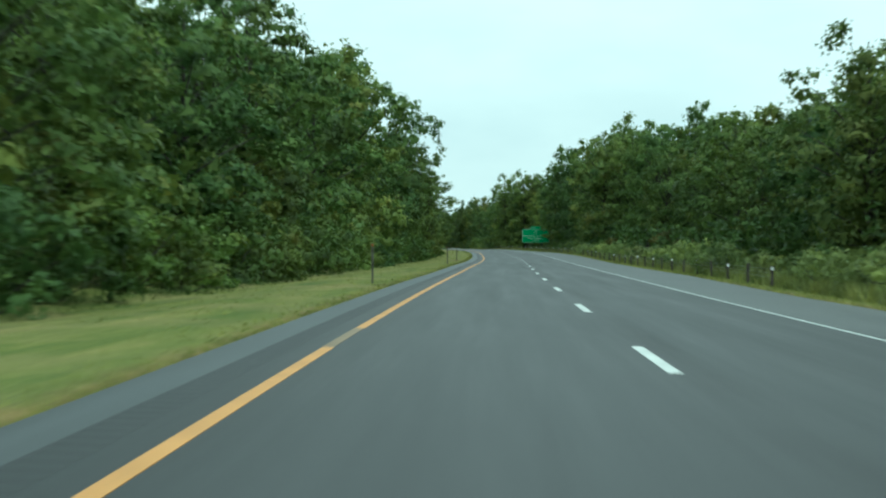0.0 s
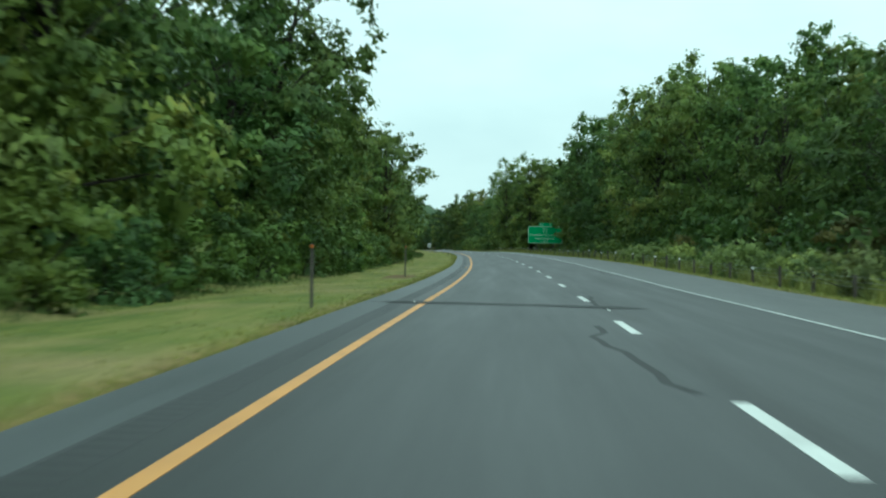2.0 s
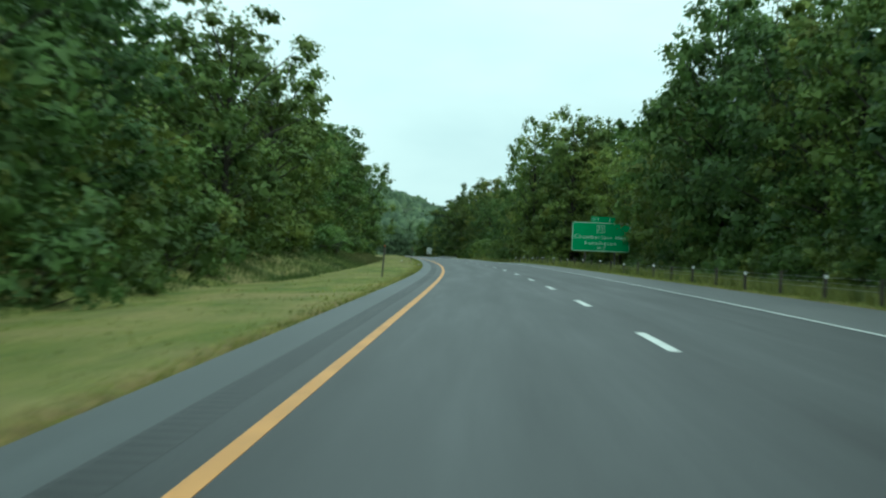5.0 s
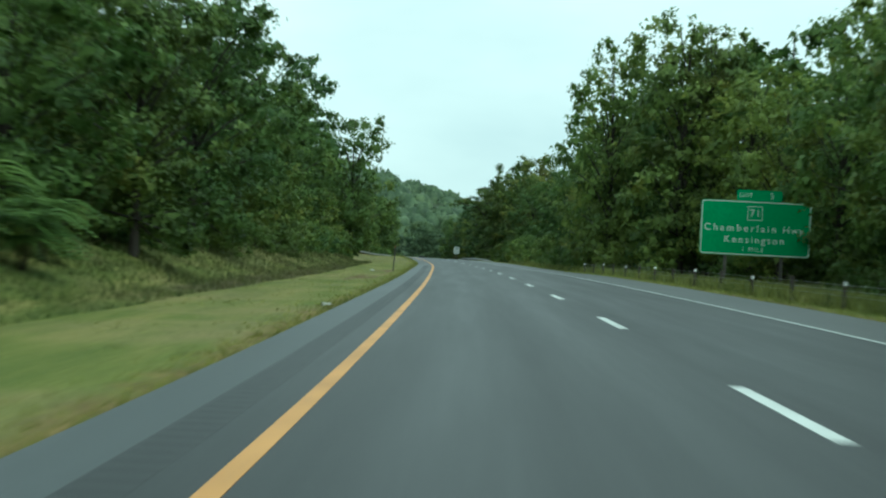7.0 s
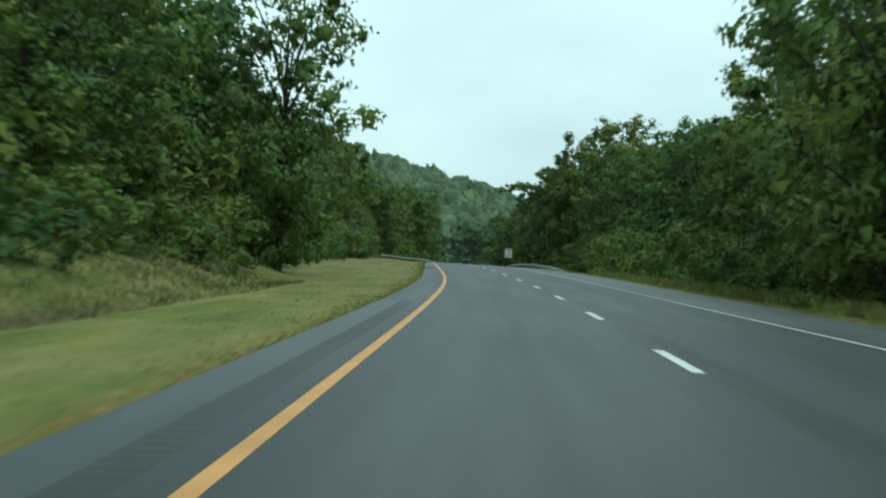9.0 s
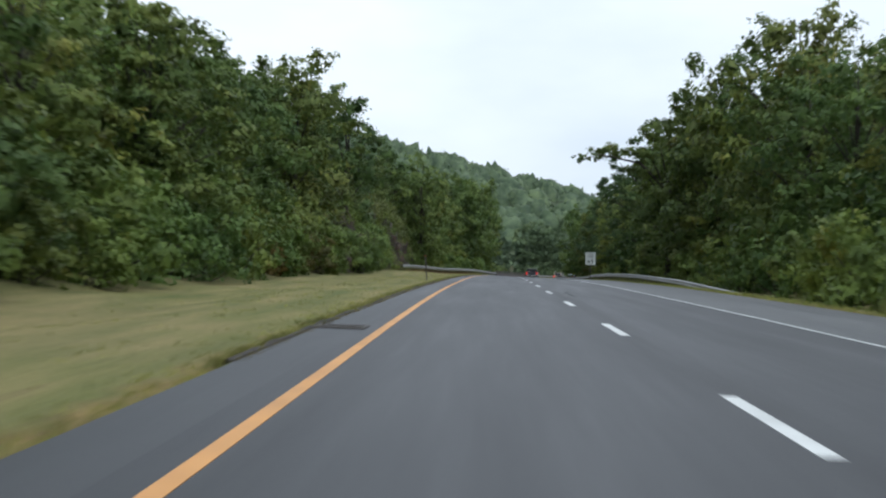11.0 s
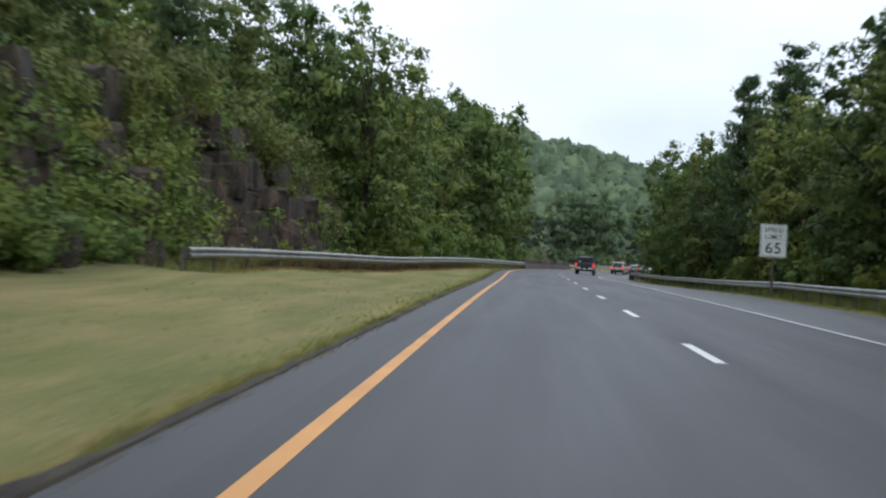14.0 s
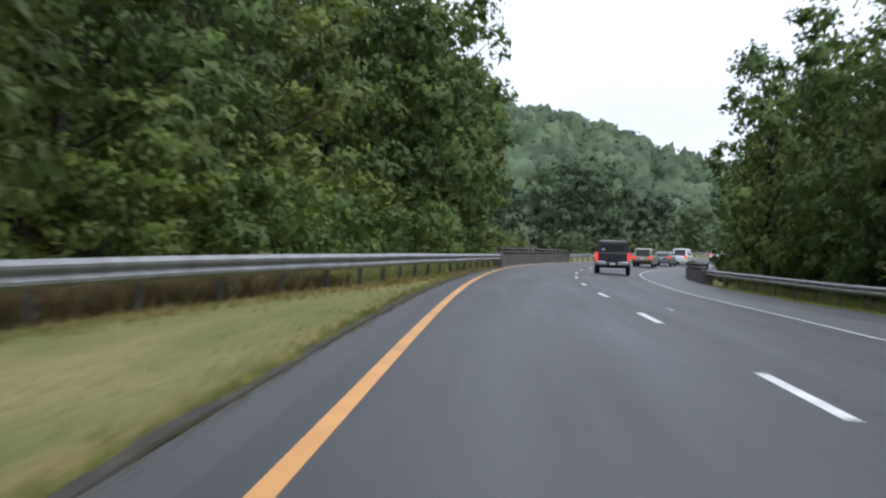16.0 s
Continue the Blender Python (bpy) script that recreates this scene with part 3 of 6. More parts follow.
def leaves(rng, clumps, count, size, flat=0.75, droop=0.0, shape=0.8, tumble=0.5, core=0.16, bough=None):
    """Leaves over clumps (x, y, z, r), most of them small on the outside, some large ones deeper in.
    bough: the centre of the mass that each clump belongs to. Returns corners, faces and soft normals."""
    w = clumps[:, 3] ** 2
    pick = rng.choice(len(clumps), count, p=w / w.sum())
    c = clumps[pick]
    d = rng.normal(size=(count, 3))
    d[:, 2] += 0.5
    d = unit(d)
    inner = rng.random(count) < core
    depth = np.where(inner, rng.uniform(0.0, 0.6, count), rng.uniform(0.62, 1.08, count) + rng.exponential(0.07, count))
    p = c[:, :3] + d * (c[:, 3] * depth)[:, None] * np.array([1, 1, flat])
    out = d if bough is None else unit(d * 0.5 + unit(c[:, :3] - bough[pick] + d * c[:, 3:4] * 0.6) * 0.8)
    nrm = unit(out + rng.normal(size=(count, 3)) * tumble + np.array([0, 0, 0.25]))
    t = unit(np.cross(nrm, rng.normal(size=(count, 3))))
    t[:, 2] -= droop
    b = np.cross(nrm, t)
    ln = (size * rng.uniform(0.65, 1.35, count) * np.where(inner, 1.75, 0.98))[:, None]
    v = np.stack([p - t * ln * 0.5 + b * ln * shape * 0.5, p - t * ln * 0.5 - b * ln * shape * 0.5, p + t * ln * 0.65], 1).reshape(-1, 3)
    return v, np.arange(count * 3).reshape(-1, 3), unit(out * 0.62 + nrm * 0.38)


def lobed(rng, height, width, base, boughs, per, lean=0.0, loose=0.0):
    """A crown built of separate boughs, each a mass of smaller clumps, with dark gaps between them.
    Returns the clumps, the bough centre of each, and the boughs."""
    C, B, masses = [], [], []
    a0, sway = rng.uniform(0, 6.28), rng.uniform(0, 6.28)
    for i in range(boughs):
        f = min(0.985, max(0.02, (i + 0.5) / boughs + rng.uniform(-0.05, 0.05)))
        a = a0 + i * 2.4 + rng.uniform(-0.5, 0.5)
        reach = width * math.sin(math.pi * (0.10 + 0.80 * f)) ** 0.55 * (1 + 0.20 * math.sin(2 * a + sway))
        r = width * rng.uniform(0.30, 0.46) * (1 - 0.16 * f)
        off = max(reach - r * 0.75, 0.05 * width) * rng.uniform(0.7, 1.06)
        z = height * (base + (1 - base) * f) - r * (0.55 if f > 0.75 else 0.1)
        m = np.array([math.cos(a) * off + lean * f, math.sin(a) * off, z])
        masses.append((*m, r))
        outward = np.array([math.cos(a), math.sin(a), 0.55])
        for _ in range(per):
            d = unit(rng.normal(size=3) + outward * 0.7)
            rr = r * rng.uniform(0.32, 0.55) * (1 - 0.3 * loose)
            C.append((*(m + d * r * np.array([1, 1, 0.8]) * rng.uniform(0.55, 1.0 + 0.3 * loose)), rr))
            B.append(m)
    deep = max(3, boughs // 2)
    for k in range(deep):
        f = 0.10 + 0.76 * k / (deep - 1)
        core = width * (0.50 - 0.24 * f) * (1 - 0.25 * loose)
        a = k * 2.1 + sway
        m = np.array([lean * f + 0.25 * width * math.cos(a), 0.25 * width * math.sin(a), height * (base + (1 - base) * f)])
        C.append((*m, core))
        B.append(m - np.array([0, 0, 0.4]))
    return np.array(C), np.array(B), masses


def broad_tree(seed, height, width, base, count, size, lean=0.0, boughs=23, per=7, loose=0.0, limb=(), mat=None):
    """A broadleaf tree at the origin: trunk with limbs, and a crown of leafy boughs. limb: foliage pads (x, z, r) on a long low branch."""
    rng = np.random.default_rng(seed)
    tree = new("tree")
    cl, bo, masses = lobed(rng, height, width, base, boughs, per, lean, loose)
    trunk = [((0, 0, -0.6), (0.02 * height, 0, height * 0.3), (0.01 * height + lean * 0.5, 0.01 * height, height * 0.6), (lean * 0.9, 0, height * 0.92)), (height * 0.018, height * 0.012, height * 0.007, height * 0.002)]
    pieces = [trunk]
    for x, y, z, r in masses:
        z0 = max(0.15 * height, z * 0.66)
        pieces.append((((lean * z0 / height * 0.6, 0, z0), (x * 0.5, y * 0.5, z0 * 0.42 + z * 0.58), (x, y, z)), (height * 0.0055, height * 0.0036, height * 0.0014)))
    if limb:
        far = limb[-1]
        pieces.append((((0, 0, limb[0][1] - 3.2), (limb[0][0] * 0.6, 0.1, limb[0][1] - 1.0), (limb[1][0], -0.1, limb[1][1] - 0.35), (far[0], 0, far[1])), (0.13, 0.09, 0.055, 0.02)))
        for x, z, r in limb:
            m = np.array([x, 0.0, z])
            for _ in range(9):
                d = unit(rng.normal(size=3) * np.array([1.0, 1.5, 0.35]))
                cl = np.vstack([cl, [*(m + d * r * np.array([1, 1.2, 0.4])), r * rng.uniform(0.28, 0.42)]])
                bo = np.vstack([bo, m - np.array([0, 0, 0.4])])
    v, f, nr = leaves(rng, cl, count, size, 0.62, 0.12, core=0.28 - 0.10 * loose, bough=bo)
    limbs("trunk", tree, pieces, BARK)
    raw("crown", v, f, mat or LEAF, tree, normals=nr)
    return tree


def pine_tree(seed, height):
    """A white pine: whorls of upswept branches carrying flat tufts of needles, with sky between them."""
    rng = np.random.default_rng(seed)
    tree = new("pine_tree")
    pieces, cl = [(((0, 0, -0.5), (0.1, 0.05, height * 0.5), (0, 0, height)), (height * 0.016, height * 0.011, 0.02))], []
    for k in range(13):
        level_z = height * (0.20 + 0.77 * k / 12)
        reach = height * 0.22 * (1 - k / 13.4) ** 0.75 + 0.3
        for j in range(6):
            a = j * 1.047 + k * 0.8 + rng.uniform(-0.4, 0.4)
            z = level_z + float(rng.uniform(-0.42, 0.42))
            r = reach * rng.uniform(0.45, 1.25)
            tip = (math.cos(a) * r, math.sin(a) * r, z + r * float(rng.uniform(0.0, 0.5)))
            pieces.append((((0, 0, z), (tip[0] * 0.6, tip[1] * 0.6, z + (tip[2] - z) * 0.4), tip), (0.04, 0.024, 0.008)))
            for w in (0.4, 0.7, 1.0):
                cl.append((tip[0] * w, tip[1] * w, z + (tip[2] - z) * w ** 1.3 + 0.1, (0.30 + 0.13 * reach) * (1.15 - 0.35 * w)))
    limbs("trunk", tree, pieces, BARK)
    v, f, nr = leaves(rng, np.array(cl), 10000, 0.34, 0.8, -0.15, 0.30, 0.9, 0.14)
    raw("crown", v, f, NEEDLE, tree, normals=nr)
    return tree


def shrub(seed, height, width, count, size, mat, droop=0.0):
    rng = np.random.default_rng(seed)
    bush = new("shrub")
    cl, bo, masses = lobed(rng, height * 0.94, width, 0.10, 9, 6, 0.0, 0.3)
    v, f, nr = leaves(rng, cl, count, size, 0.75, 0.1 + droop, core=0.14, bough=bo)
    pieces = [(((0.05 * math.cos(i), 0.05 * math.sin(i), -0.3), (q[0] * 0.4, q[1] * 0.4, q[2] * 0.6), tuple(q[:3])), (0.035, 0.022, 0.006)) for i, q in enumerate(masses[:7])]
    limbs("stem", bush, pieces, BARK)
    raw("foliage", v, f, mat, bush, normals=nr)
    return bush


rng = np.random.default_rng(11)
FRONT = [broad_tree(1, 14, 4.4, 0.06, 6800, 0.246), broad_tree(2, 14, 4.9, 0.10, 7200, 0.251, boughs=26), broad_tree(3, 14, 3.8, 0.08, 6500, 0.235, boughs=21),
         broad_tree(4, 14, 4.6, 0.08, 6800, 0.246, loose=0.25), broad_tree(5, 14, 4.0, 0.05, 6600, 0.235, boughs=27, per=6), broad_tree(9, 14, 4.3, 0.08, 6800, 0.240, loose=0.4, boughs=20)]
BEYOND = [broad_tree(71, 14, 4.7, 0.04, 4600, 0.31), broad_tree(72, 14, 4.3, 0.06, 4400, 0.30), broad_tree(73, 14, 5.0, 0.08, 4600, 0.31)]


def late_variety(proto):
    """The same tree with its crown further on the turn, as beyond the exit."""
    ob = copy_thing(proto, Matrix.Identity(4))
    for child in ob.children:
        if child.name.startswith("crown"):
            child.data = child.data.copy()
            child.data.materials[0] = LATELEAF
    return ob


LATE_FRONT = [late_variety(ob) for ob in FRONT]
AIRY = broad_tree(64, 14, 5.2, 0.10, 8800, 0.24, loose=0.8, boughs=23, per=7)
PINES = [pine_tree(21, 15), pine_tree(22, 15)]
BUSHES = [shrub(31, 2.6, 1.7, 2050, 0.130, SHRUB), shrub(32, 2.6, 2.1, 2150, 0.137, SHRUB), shrub(33, 2.6, 1.5, 1950, 0.123, SHRUB), shrub(34, 2.6, 1.9, 2050, 0.134, LEAF)]
BIG_BUSH = shrub(35, 2.6, 1.7, 5600, 0.08, leaf_material("rounded_shrub_leaves", [(0.0, (0.118, 0.185, 0.062)), (1.0, (0.150, 0.212, 0.072))]))
used = set()
KINDS = {"tree": ("leafy green broadleaf tree at the woodland edge", "tree", "woodland trees"),
         "pine_tree": ("dark green pine standing among broadleaf trees", "pine tree", "woodland pines"),
         "shrub": ("dense leafy shrub at the foot of the trees", "shrub", "roadside shrubs")}


def plant(proto, s, lat, scale, spin, squash=1.0, sink=0.0, label=""):
    """Sets a tree or shrub on the ground."""
    at = spot(s, lat, float(floor_up(s, lat)) - sink)
    m = Matrix.LocRotScale(at, Euler((0, 0, spin)), (scale, scale, scale * squash))
    if proto.name in used:
        ob = copy_thing(proto, m @ Matrix.Diagonal((*[1 / v for v in proto.scale], 1)))
    else:
        used.add(proto.name)
        ob = proto
        ob.matrix_basis = m
    lab, cat, grp = KINDS[proto.name.split(".")[0]]
    return tagged(ob, label or lab, cat, grp)


def row(protos, s0, s1, gap, lat, spread, height, proto_height, tall=0.15, sink=0.2, tops=False):
    """A row of trees. lat and height are (s, value) tables; with tops the height is the crown's top above the road."""
    s = s0
    while s < s1:
        c = float(np.interp(s, *zip(*lat))) + rng.uniform(-spread, spread)
        h = float(np.interp(s, *zip(*height)))
        if tops:
            h = max(5.0, h - float(floor_up(s, c)))
        k = h * rng.uniform(1 - tall * 0.7, 1 + tall * 0.55) / proto_height
        kind = int(rng.integers(len(protos)))
        plant(LATE_FRONT[kind] if protos is FRONT and s > 352 else protos[kind], s, c, k ** 0.75, rng.uniform(0, 6.28), k ** 0.25, sink)
        s += gap * rng.uniform(0.7, 1.3)


def thicket(name, s0, s1, gap, lat, spread, height, low, count, size, mat, label, seed, tops=False):
    """The rest of a wood behind its front row: one mass of leafy boughs on thin trunks."""
    g = np.random.default_rng(seed)
    C, B, pieces, s = [], [], [], s0
    while s < s1:
        c = float(np.interp(s, *zip(*lat))) + g.uniform(-spread, spread)
        h = float(np.interp(s, *zip(*height)))
        if tops:
            h = max(4.0, h - float(floor_up(s, c)))
        h *= g.uniform(0.86, 1.10)
        at = np.array(spot(s, c, float(floor_up(s, c))))
        cl, bo, _ = lobed(g, h, 0.31 * h, low, 9, 4)
        C.append(cl + np.array([*at, 0]))
        B.append(bo + at)
        if low > 0.1:
            pieces.append(((tuple(at - (0, 0, 0.5)), tuple(at + (0.2, 0.1, h * 0.5)), tuple(at + (0, 0, h * 0.9))), (0.017 * h, 0.012 * h, 0.03)))
        s += gap * g.uniform(0.7, 1.3)
    v, f, nr = leaves(g, np.concatenate(C), count, size, core=0.2, bough=np.concatenate(B))
    ob = raw(name, v, f, mat, normals=nr)
    tagged(ob, label, "woods", kind="stuff")
    if pieces:
        V, F = [], []
        for pts, rad in pieces:
            tv, tf = tube(pts, rad, 5)
            F += [tuple(i + len(V) for i in q) for q in tf]
            V += tv
        raw("trunks", [tuple(x) for x in V], F, BARK, ob, True)


# left: front row close to the verge, taller woods behind on the rising ground
LEFT_LAT = [(-20, -10), (60, -10.5), (97, -11), (118, -10), (160, -11.5), (190, -9.6), (240, -9.4), (265, -9.0), (300, -11.5), (350, -12), (400, -13.5), (480, -15), (495, -16.5), (546, -16.5), (556, -13), (575, -10), (600, -10), (620, -9), (640, -12), (700, -14), (760, -14)]
LEFT_TOP = [(-20, 11), (40, 11), (60, 13), (80, 15), (97, 15.5), (112, 13.5), (125, 12.3), (168, 12), (180, 11), (214, 10.6), (240, 10.6), (265, 9.8), (285, 11.4), (300, 12.8), (318, 11.6), (335, 11), (349, 15.5), (358, 12.5), (372, 10.5), (400, 10.6), (413, 11.2), (435, 13.2), (463, 15.2), (480, 16), (492, 16), (503, 12.5), (525, 13.5), (545, 15.5), (556, 16.8), (575, 13.5), (598, 15.5), (614, 17), (640, 18), (690, 18), (760, 13)]
row(FRONT, 14, 625, 6.9, LEFT_LAT, 1.3, LEFT_TOP, 14, 0.25, tops=True)
row(BEYOND, 626, 662, 4.6, LEFT_LAT, 0.9, LEFT_TOP, 14, 0.08, tops=True)
thicket("woods_behind", 20, 640, 5.0, [(s, l - 6) for s, l in LEFT_LAT], 2.0, [(s, h + 0.6) for s, h in LEFT_TOP], 0.15, 62000, 0.58, LEAF, "tall green woods rising behind the roadside trees", 41, True)
thicket("woods_behind", 25, 660, 7.0, [(s, l - 14) for s, l in LEFT_LAT], 2.5, [(s, h + 2) for s, h in LEFT_TOP], 0.25, 26000, 0.85, LEAF, "tall green woods rising behind the roadside trees", 42, True)
# right: a scrubby strip, then tall trees
RIGHT_LAT = [(10, 20.5), (40, 19.5), (60, 20.5), (100, 23.5), (150, 24.5), (185, 20.5), (260, 21), (290, 23), (312, 22.5), (326, 19), (345, 17), (370, 19.5), (440, 21.5), (465, 19), (490, 19), (540, 20), (600, 18.5), (650, 17), (760, 16)]
RIGHT_TOP = [(10, 9.3), (52, 9.6), (75, 10.2), (95, 11.3), (115, 12.6), (160, 14.2), (178, 16.5), (195, 17.5), (225, 17), (254, 18), (272, 16.2), (300, 15), (318, 15.8), (330, 18.2), (345, 17.6), (365, 15.5), (390, 13.4), (430, 13.6), (452, 16.2), (475, 15.8), (505, 15.8), (535, 14.4), (555, 13.4), (575, 12), (600, 12.5), (640, 12.2), (760, 12.5)]
row(BEYOND, 30, 140, 5.6, RIGHT_LAT, 1.5, RIGHT_TOP, 14, 0.2, tops=True)
row(FRONT, 146, 625, 7.0, RIGHT_LAT, 1.5, RIGHT_TOP, 14, 0.2, tops=True)
row(BEYOND, 626, 770, 5.6, RIGHT_LAT, 0.9, RIGHT_TOP, 14, tops=True)
thicket("woods_behind", 36, 660, 5.5, [(s, l + 6) for s, l in RIGHT_LAT], 2.0, [(s, h + 0.8) for s, h in RIGHT_TOP], 0.15, 58000, 0.58, LEAF, "tall green woods standing behind the roadside trees", 43, True)
thicket("woods_behind", 40, 700, 7.0, [(s, l + 14) for s, l in RIGHT_LAT], 2.5, [(s, h + 1.6) for s, h in RIGHT_TOP], 0.25, 26000, 0.85, LEAF, "tall green woods standing behind the roadside trees", 44, True)
thicket("woods_behind", 700, 895, 5.0, [(700, 18), (900, 16)], 4.0, [(700, 13), (900, 15)], 0.1, 22000, 0.9, LEAF, "green woods beyond the bend in the road", 45)
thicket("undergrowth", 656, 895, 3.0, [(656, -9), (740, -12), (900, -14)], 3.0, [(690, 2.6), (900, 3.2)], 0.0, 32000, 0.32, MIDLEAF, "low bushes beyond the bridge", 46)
thicket("woods_behind", 720, 895, 5.0, [(720, -34), (760, -50), (900, -60)], 12.0, [(720, 8), (900, 12)], 0.0, 30000, 0.75, FARLEAF, "green woods at the foot of the ridge, leaf colour paled for haze", 49)
thicket("undergrowth", 20, 640, 3.4, [(s, l - 10) for s, l in LEFT_LAT], 1.5, [(0, 7), (700, 7)], 0.02, 14000, 0.85, LEAF, "shaded saplings deep in the woods", 51)
thicket("undergrowth", 20, 640, 3.4, [(s, l + 10) for s, l in RIGHT_LAT], 1.5, [(0, 7), (700, 7)], 0.02, 14000, 0.85, LEAF, "shaded saplings deep in the woods", 52)
for k, (side, lats, seed) in enumerate(((-1, LEFT_LAT, 81), (1, RIGHT_LAT, 82))):
    for far, n in ((22, 9000), (34, 9000), (50, 9000)):
        thicket("deep_woods", 0, 690, 6.5, [(s, l + side * far) for s, l in lats], 5.0, [(0, 13), (700, 13)], 0.1, n, 1.8, LEAF, "unbroken green woods stretching back from the road", seed + far)


def landmark(proto, s, lat, top, spin, wide=1.0, label=""):
    """A tree that stands out of the row, its crown reaching top metres above the road."""
    k = (top - float(floor_up(s, lat)) + 0.5) / 14
    return plant(proto, s, lat, k * wide, spin, 1 / wide, 0.2, label)


# trees that shape the skyline
for s, lat, top, kind, wide in ((98, -11.5, 16.8, 1, 0.9), (171.5, -7.0, 10.9, 6, 0.98), (173, -12, 12.4, 0, 0.85), (266, -9.0, 9.2, 4, 0.95), (349, -12.5, 17.8, 2, 0.95),
                                (355.5, -7.4, 13.6, 1, 0.84), (416, -12.0, 10.9, 5, 1.0), (463, -15.0, 15.6, 0, 0.9), (481, -15.5, 17.2, 4, 0.95), (491, -12.8, 17.4, 2, 0.85),
                                (552, -9.3, 16.2, 3, 0.85), (556, -15.2, 18.0, 1, 0.85), (606, -10.0, 18.2, 0, 0.9), (614.5, -6.0, 18.4, 1, 0.95)):
    landmark((*(LATE_FRONT if s > 352 else FRONT), AIRY)[kind], s, lat, top, s * 1.7, wide)
for s, lat, top, kind, wide in ((52, 17.8, 10.9, 3, 1.0), (175, 28.7, 20.2, 2, 0.75), (194.5, 23.2, 20.1, 4, 0.75), (189.5, 18.0, 17.5, 0, 0.85), (254.5, 19.2, 20.4, 1, 0.8),
                                (327, 18.0, 19.5, 0, 0.85), (340, 14.2, 19.1, 3, 0.72), (451, 20.8, 18.2, 1, 0.85), (465, 18.0, 17.0, 5, 0.9), (530, 18.0, 14.0, 4, 0.95),
                                (589, 16.5, 13.8, 0, 0.95), (579, 16.0, 12.0, 2, 0.95), (603.5, 13.4, 12.7, 1, 0.85)):
    landmark((LATE_FRONT if s > 352 else FRONT)[kind], s, lat, top, s * 1.7, wide)
REACHING = broad_tree(61, 14, 4.6, 0.14, 9000, 0.22, 2.6, loose=0.5)
landmark(REACHING, 115.5, -9.0, 14.2, radians(heading(115)), 0.95, "broadleaf tree leaning out over the verge")
LIMBED = broad_tree(62, 14, 3.7, 0.12, 8600, 0.215, boughs=18, limb=((-3.6, 10.6, 1.2), (-5.2, 10.5, 1.15), (-6.4, 9.9, 0.85)))
landmark(LIMBED, 476, 15.6, 14.2, radians(heading(476)), 1.0, "dark broadleaf tree with a long limb reaching over the shoulder")
for s, lat, top in ((556, 18.2, 15.9), (563.5, 16.4, 15.0), (569, 19.5, 15.5), (528, -16, 14.4)):
    plant(PINES[int(s) % 2], s, lat, (top - float(floor_up(s, lat))) / 15, s * 1.3)

# shrubs along the foot of both woods
BUSH_L = [(-20, -7.4), (110, -7.8), (180, -7.6), (215, -8.8), (330, -8.8), (350, -8.0), (395, -10), (480, -12), (550, -11), (565, -7.0), (600, -4.5), (760, -4.0)]
row(BUSHES, 16, 640, 4.9, BUSH_L, 0.6, [(-20, 3.0), (200, 3.2), (230, 2.0), (330, 2.2), (360, 4.0), (480, 4.0), (492, 1.3), (540, 1.3), (552, 3.2), (565, 3.8), (640, 3)], 2.6, 0.3, 0.5)
thicket("undergrowth", 16, 640, 2.6, [(s, l - 1.6) for s, l in BUSH_L], 0.8, [(-20, 5), (200, 5), (230, 3), (330, 3.5), (360, 6), (480, 5), (492, 0.8), (556, 0.8), (565, 5), (640, 4)], 0.05, 60000, 0.27, SHRUB, "tangled vines and saplings under the trees", 47)
BUSH_R = [(10, 15.5), (130, 14.8), (185, 14.5), (280, 17), (300, 23), (312, 23), (325, 14), (400, 14.2), (418, 16.4), (480, 16.8), (560, 17.0), (600, 16.5), (640, 14), (760, 14)]
row(BUSHES, 30, 640, 5.5, BUSH_R, 0.8, [(10, 2.0), (160, 2.2), (200, 3.0), (280, 1.6), (330, 3.6), (400, 4.5), (480, 3.6), (700, 3.4)], 2.6, 0.35, 0.5)
thicket("undergrowth", 30, 700, 2.8, [(s, l + 2.6) for s, l in BUSH_R], 1.4, [(10, 3.4), (160, 3.6), (200, 5), (280, 3), (330, 6), (700, 6)], 0.05, 52000, 0.30, SHRUB, "tangled vines and saplings under the trees", 48)


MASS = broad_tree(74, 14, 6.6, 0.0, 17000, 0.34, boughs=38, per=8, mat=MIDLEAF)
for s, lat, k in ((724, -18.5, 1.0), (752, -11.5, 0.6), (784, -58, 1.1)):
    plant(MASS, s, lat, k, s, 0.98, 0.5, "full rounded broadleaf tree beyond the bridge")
PALE = leaf_material("pale_weed_leaves", [(0.0, (0.165, 0.225, 0.078)), (0.6, (0.215, 0.262, 0.090)), (1.0, (0.250, 0.262, 0.105))])
KINDS["weed_clump"] = ("pale green clump of tall weeds behind the cable barrier", "weeds", "verge weeds")
WEEDS = [shrub(37, 1.6, 1.25, 900, 0.13, PALE), shrub(38, 1.6, 1.5, 950, 0.14, PALE), shrub(39, 1.6, 1.1, 850, 0.12, PALE)]
for ob in WEEDS:
    ob.name = "weed_clump"
row(WEEDS, 22, 172, 2.5, [(20, 13.2), (60, 13.6), (140, 13.4), (172, 12.8)], 1.1, [(20, 1.6), (90, 1.8), (150, 1.5), (175, 1.1)], 1.6, 0.4, 0.1)
TURNED = shrub(36, 2.6, 1.5, 1900, 0.15, RUST)
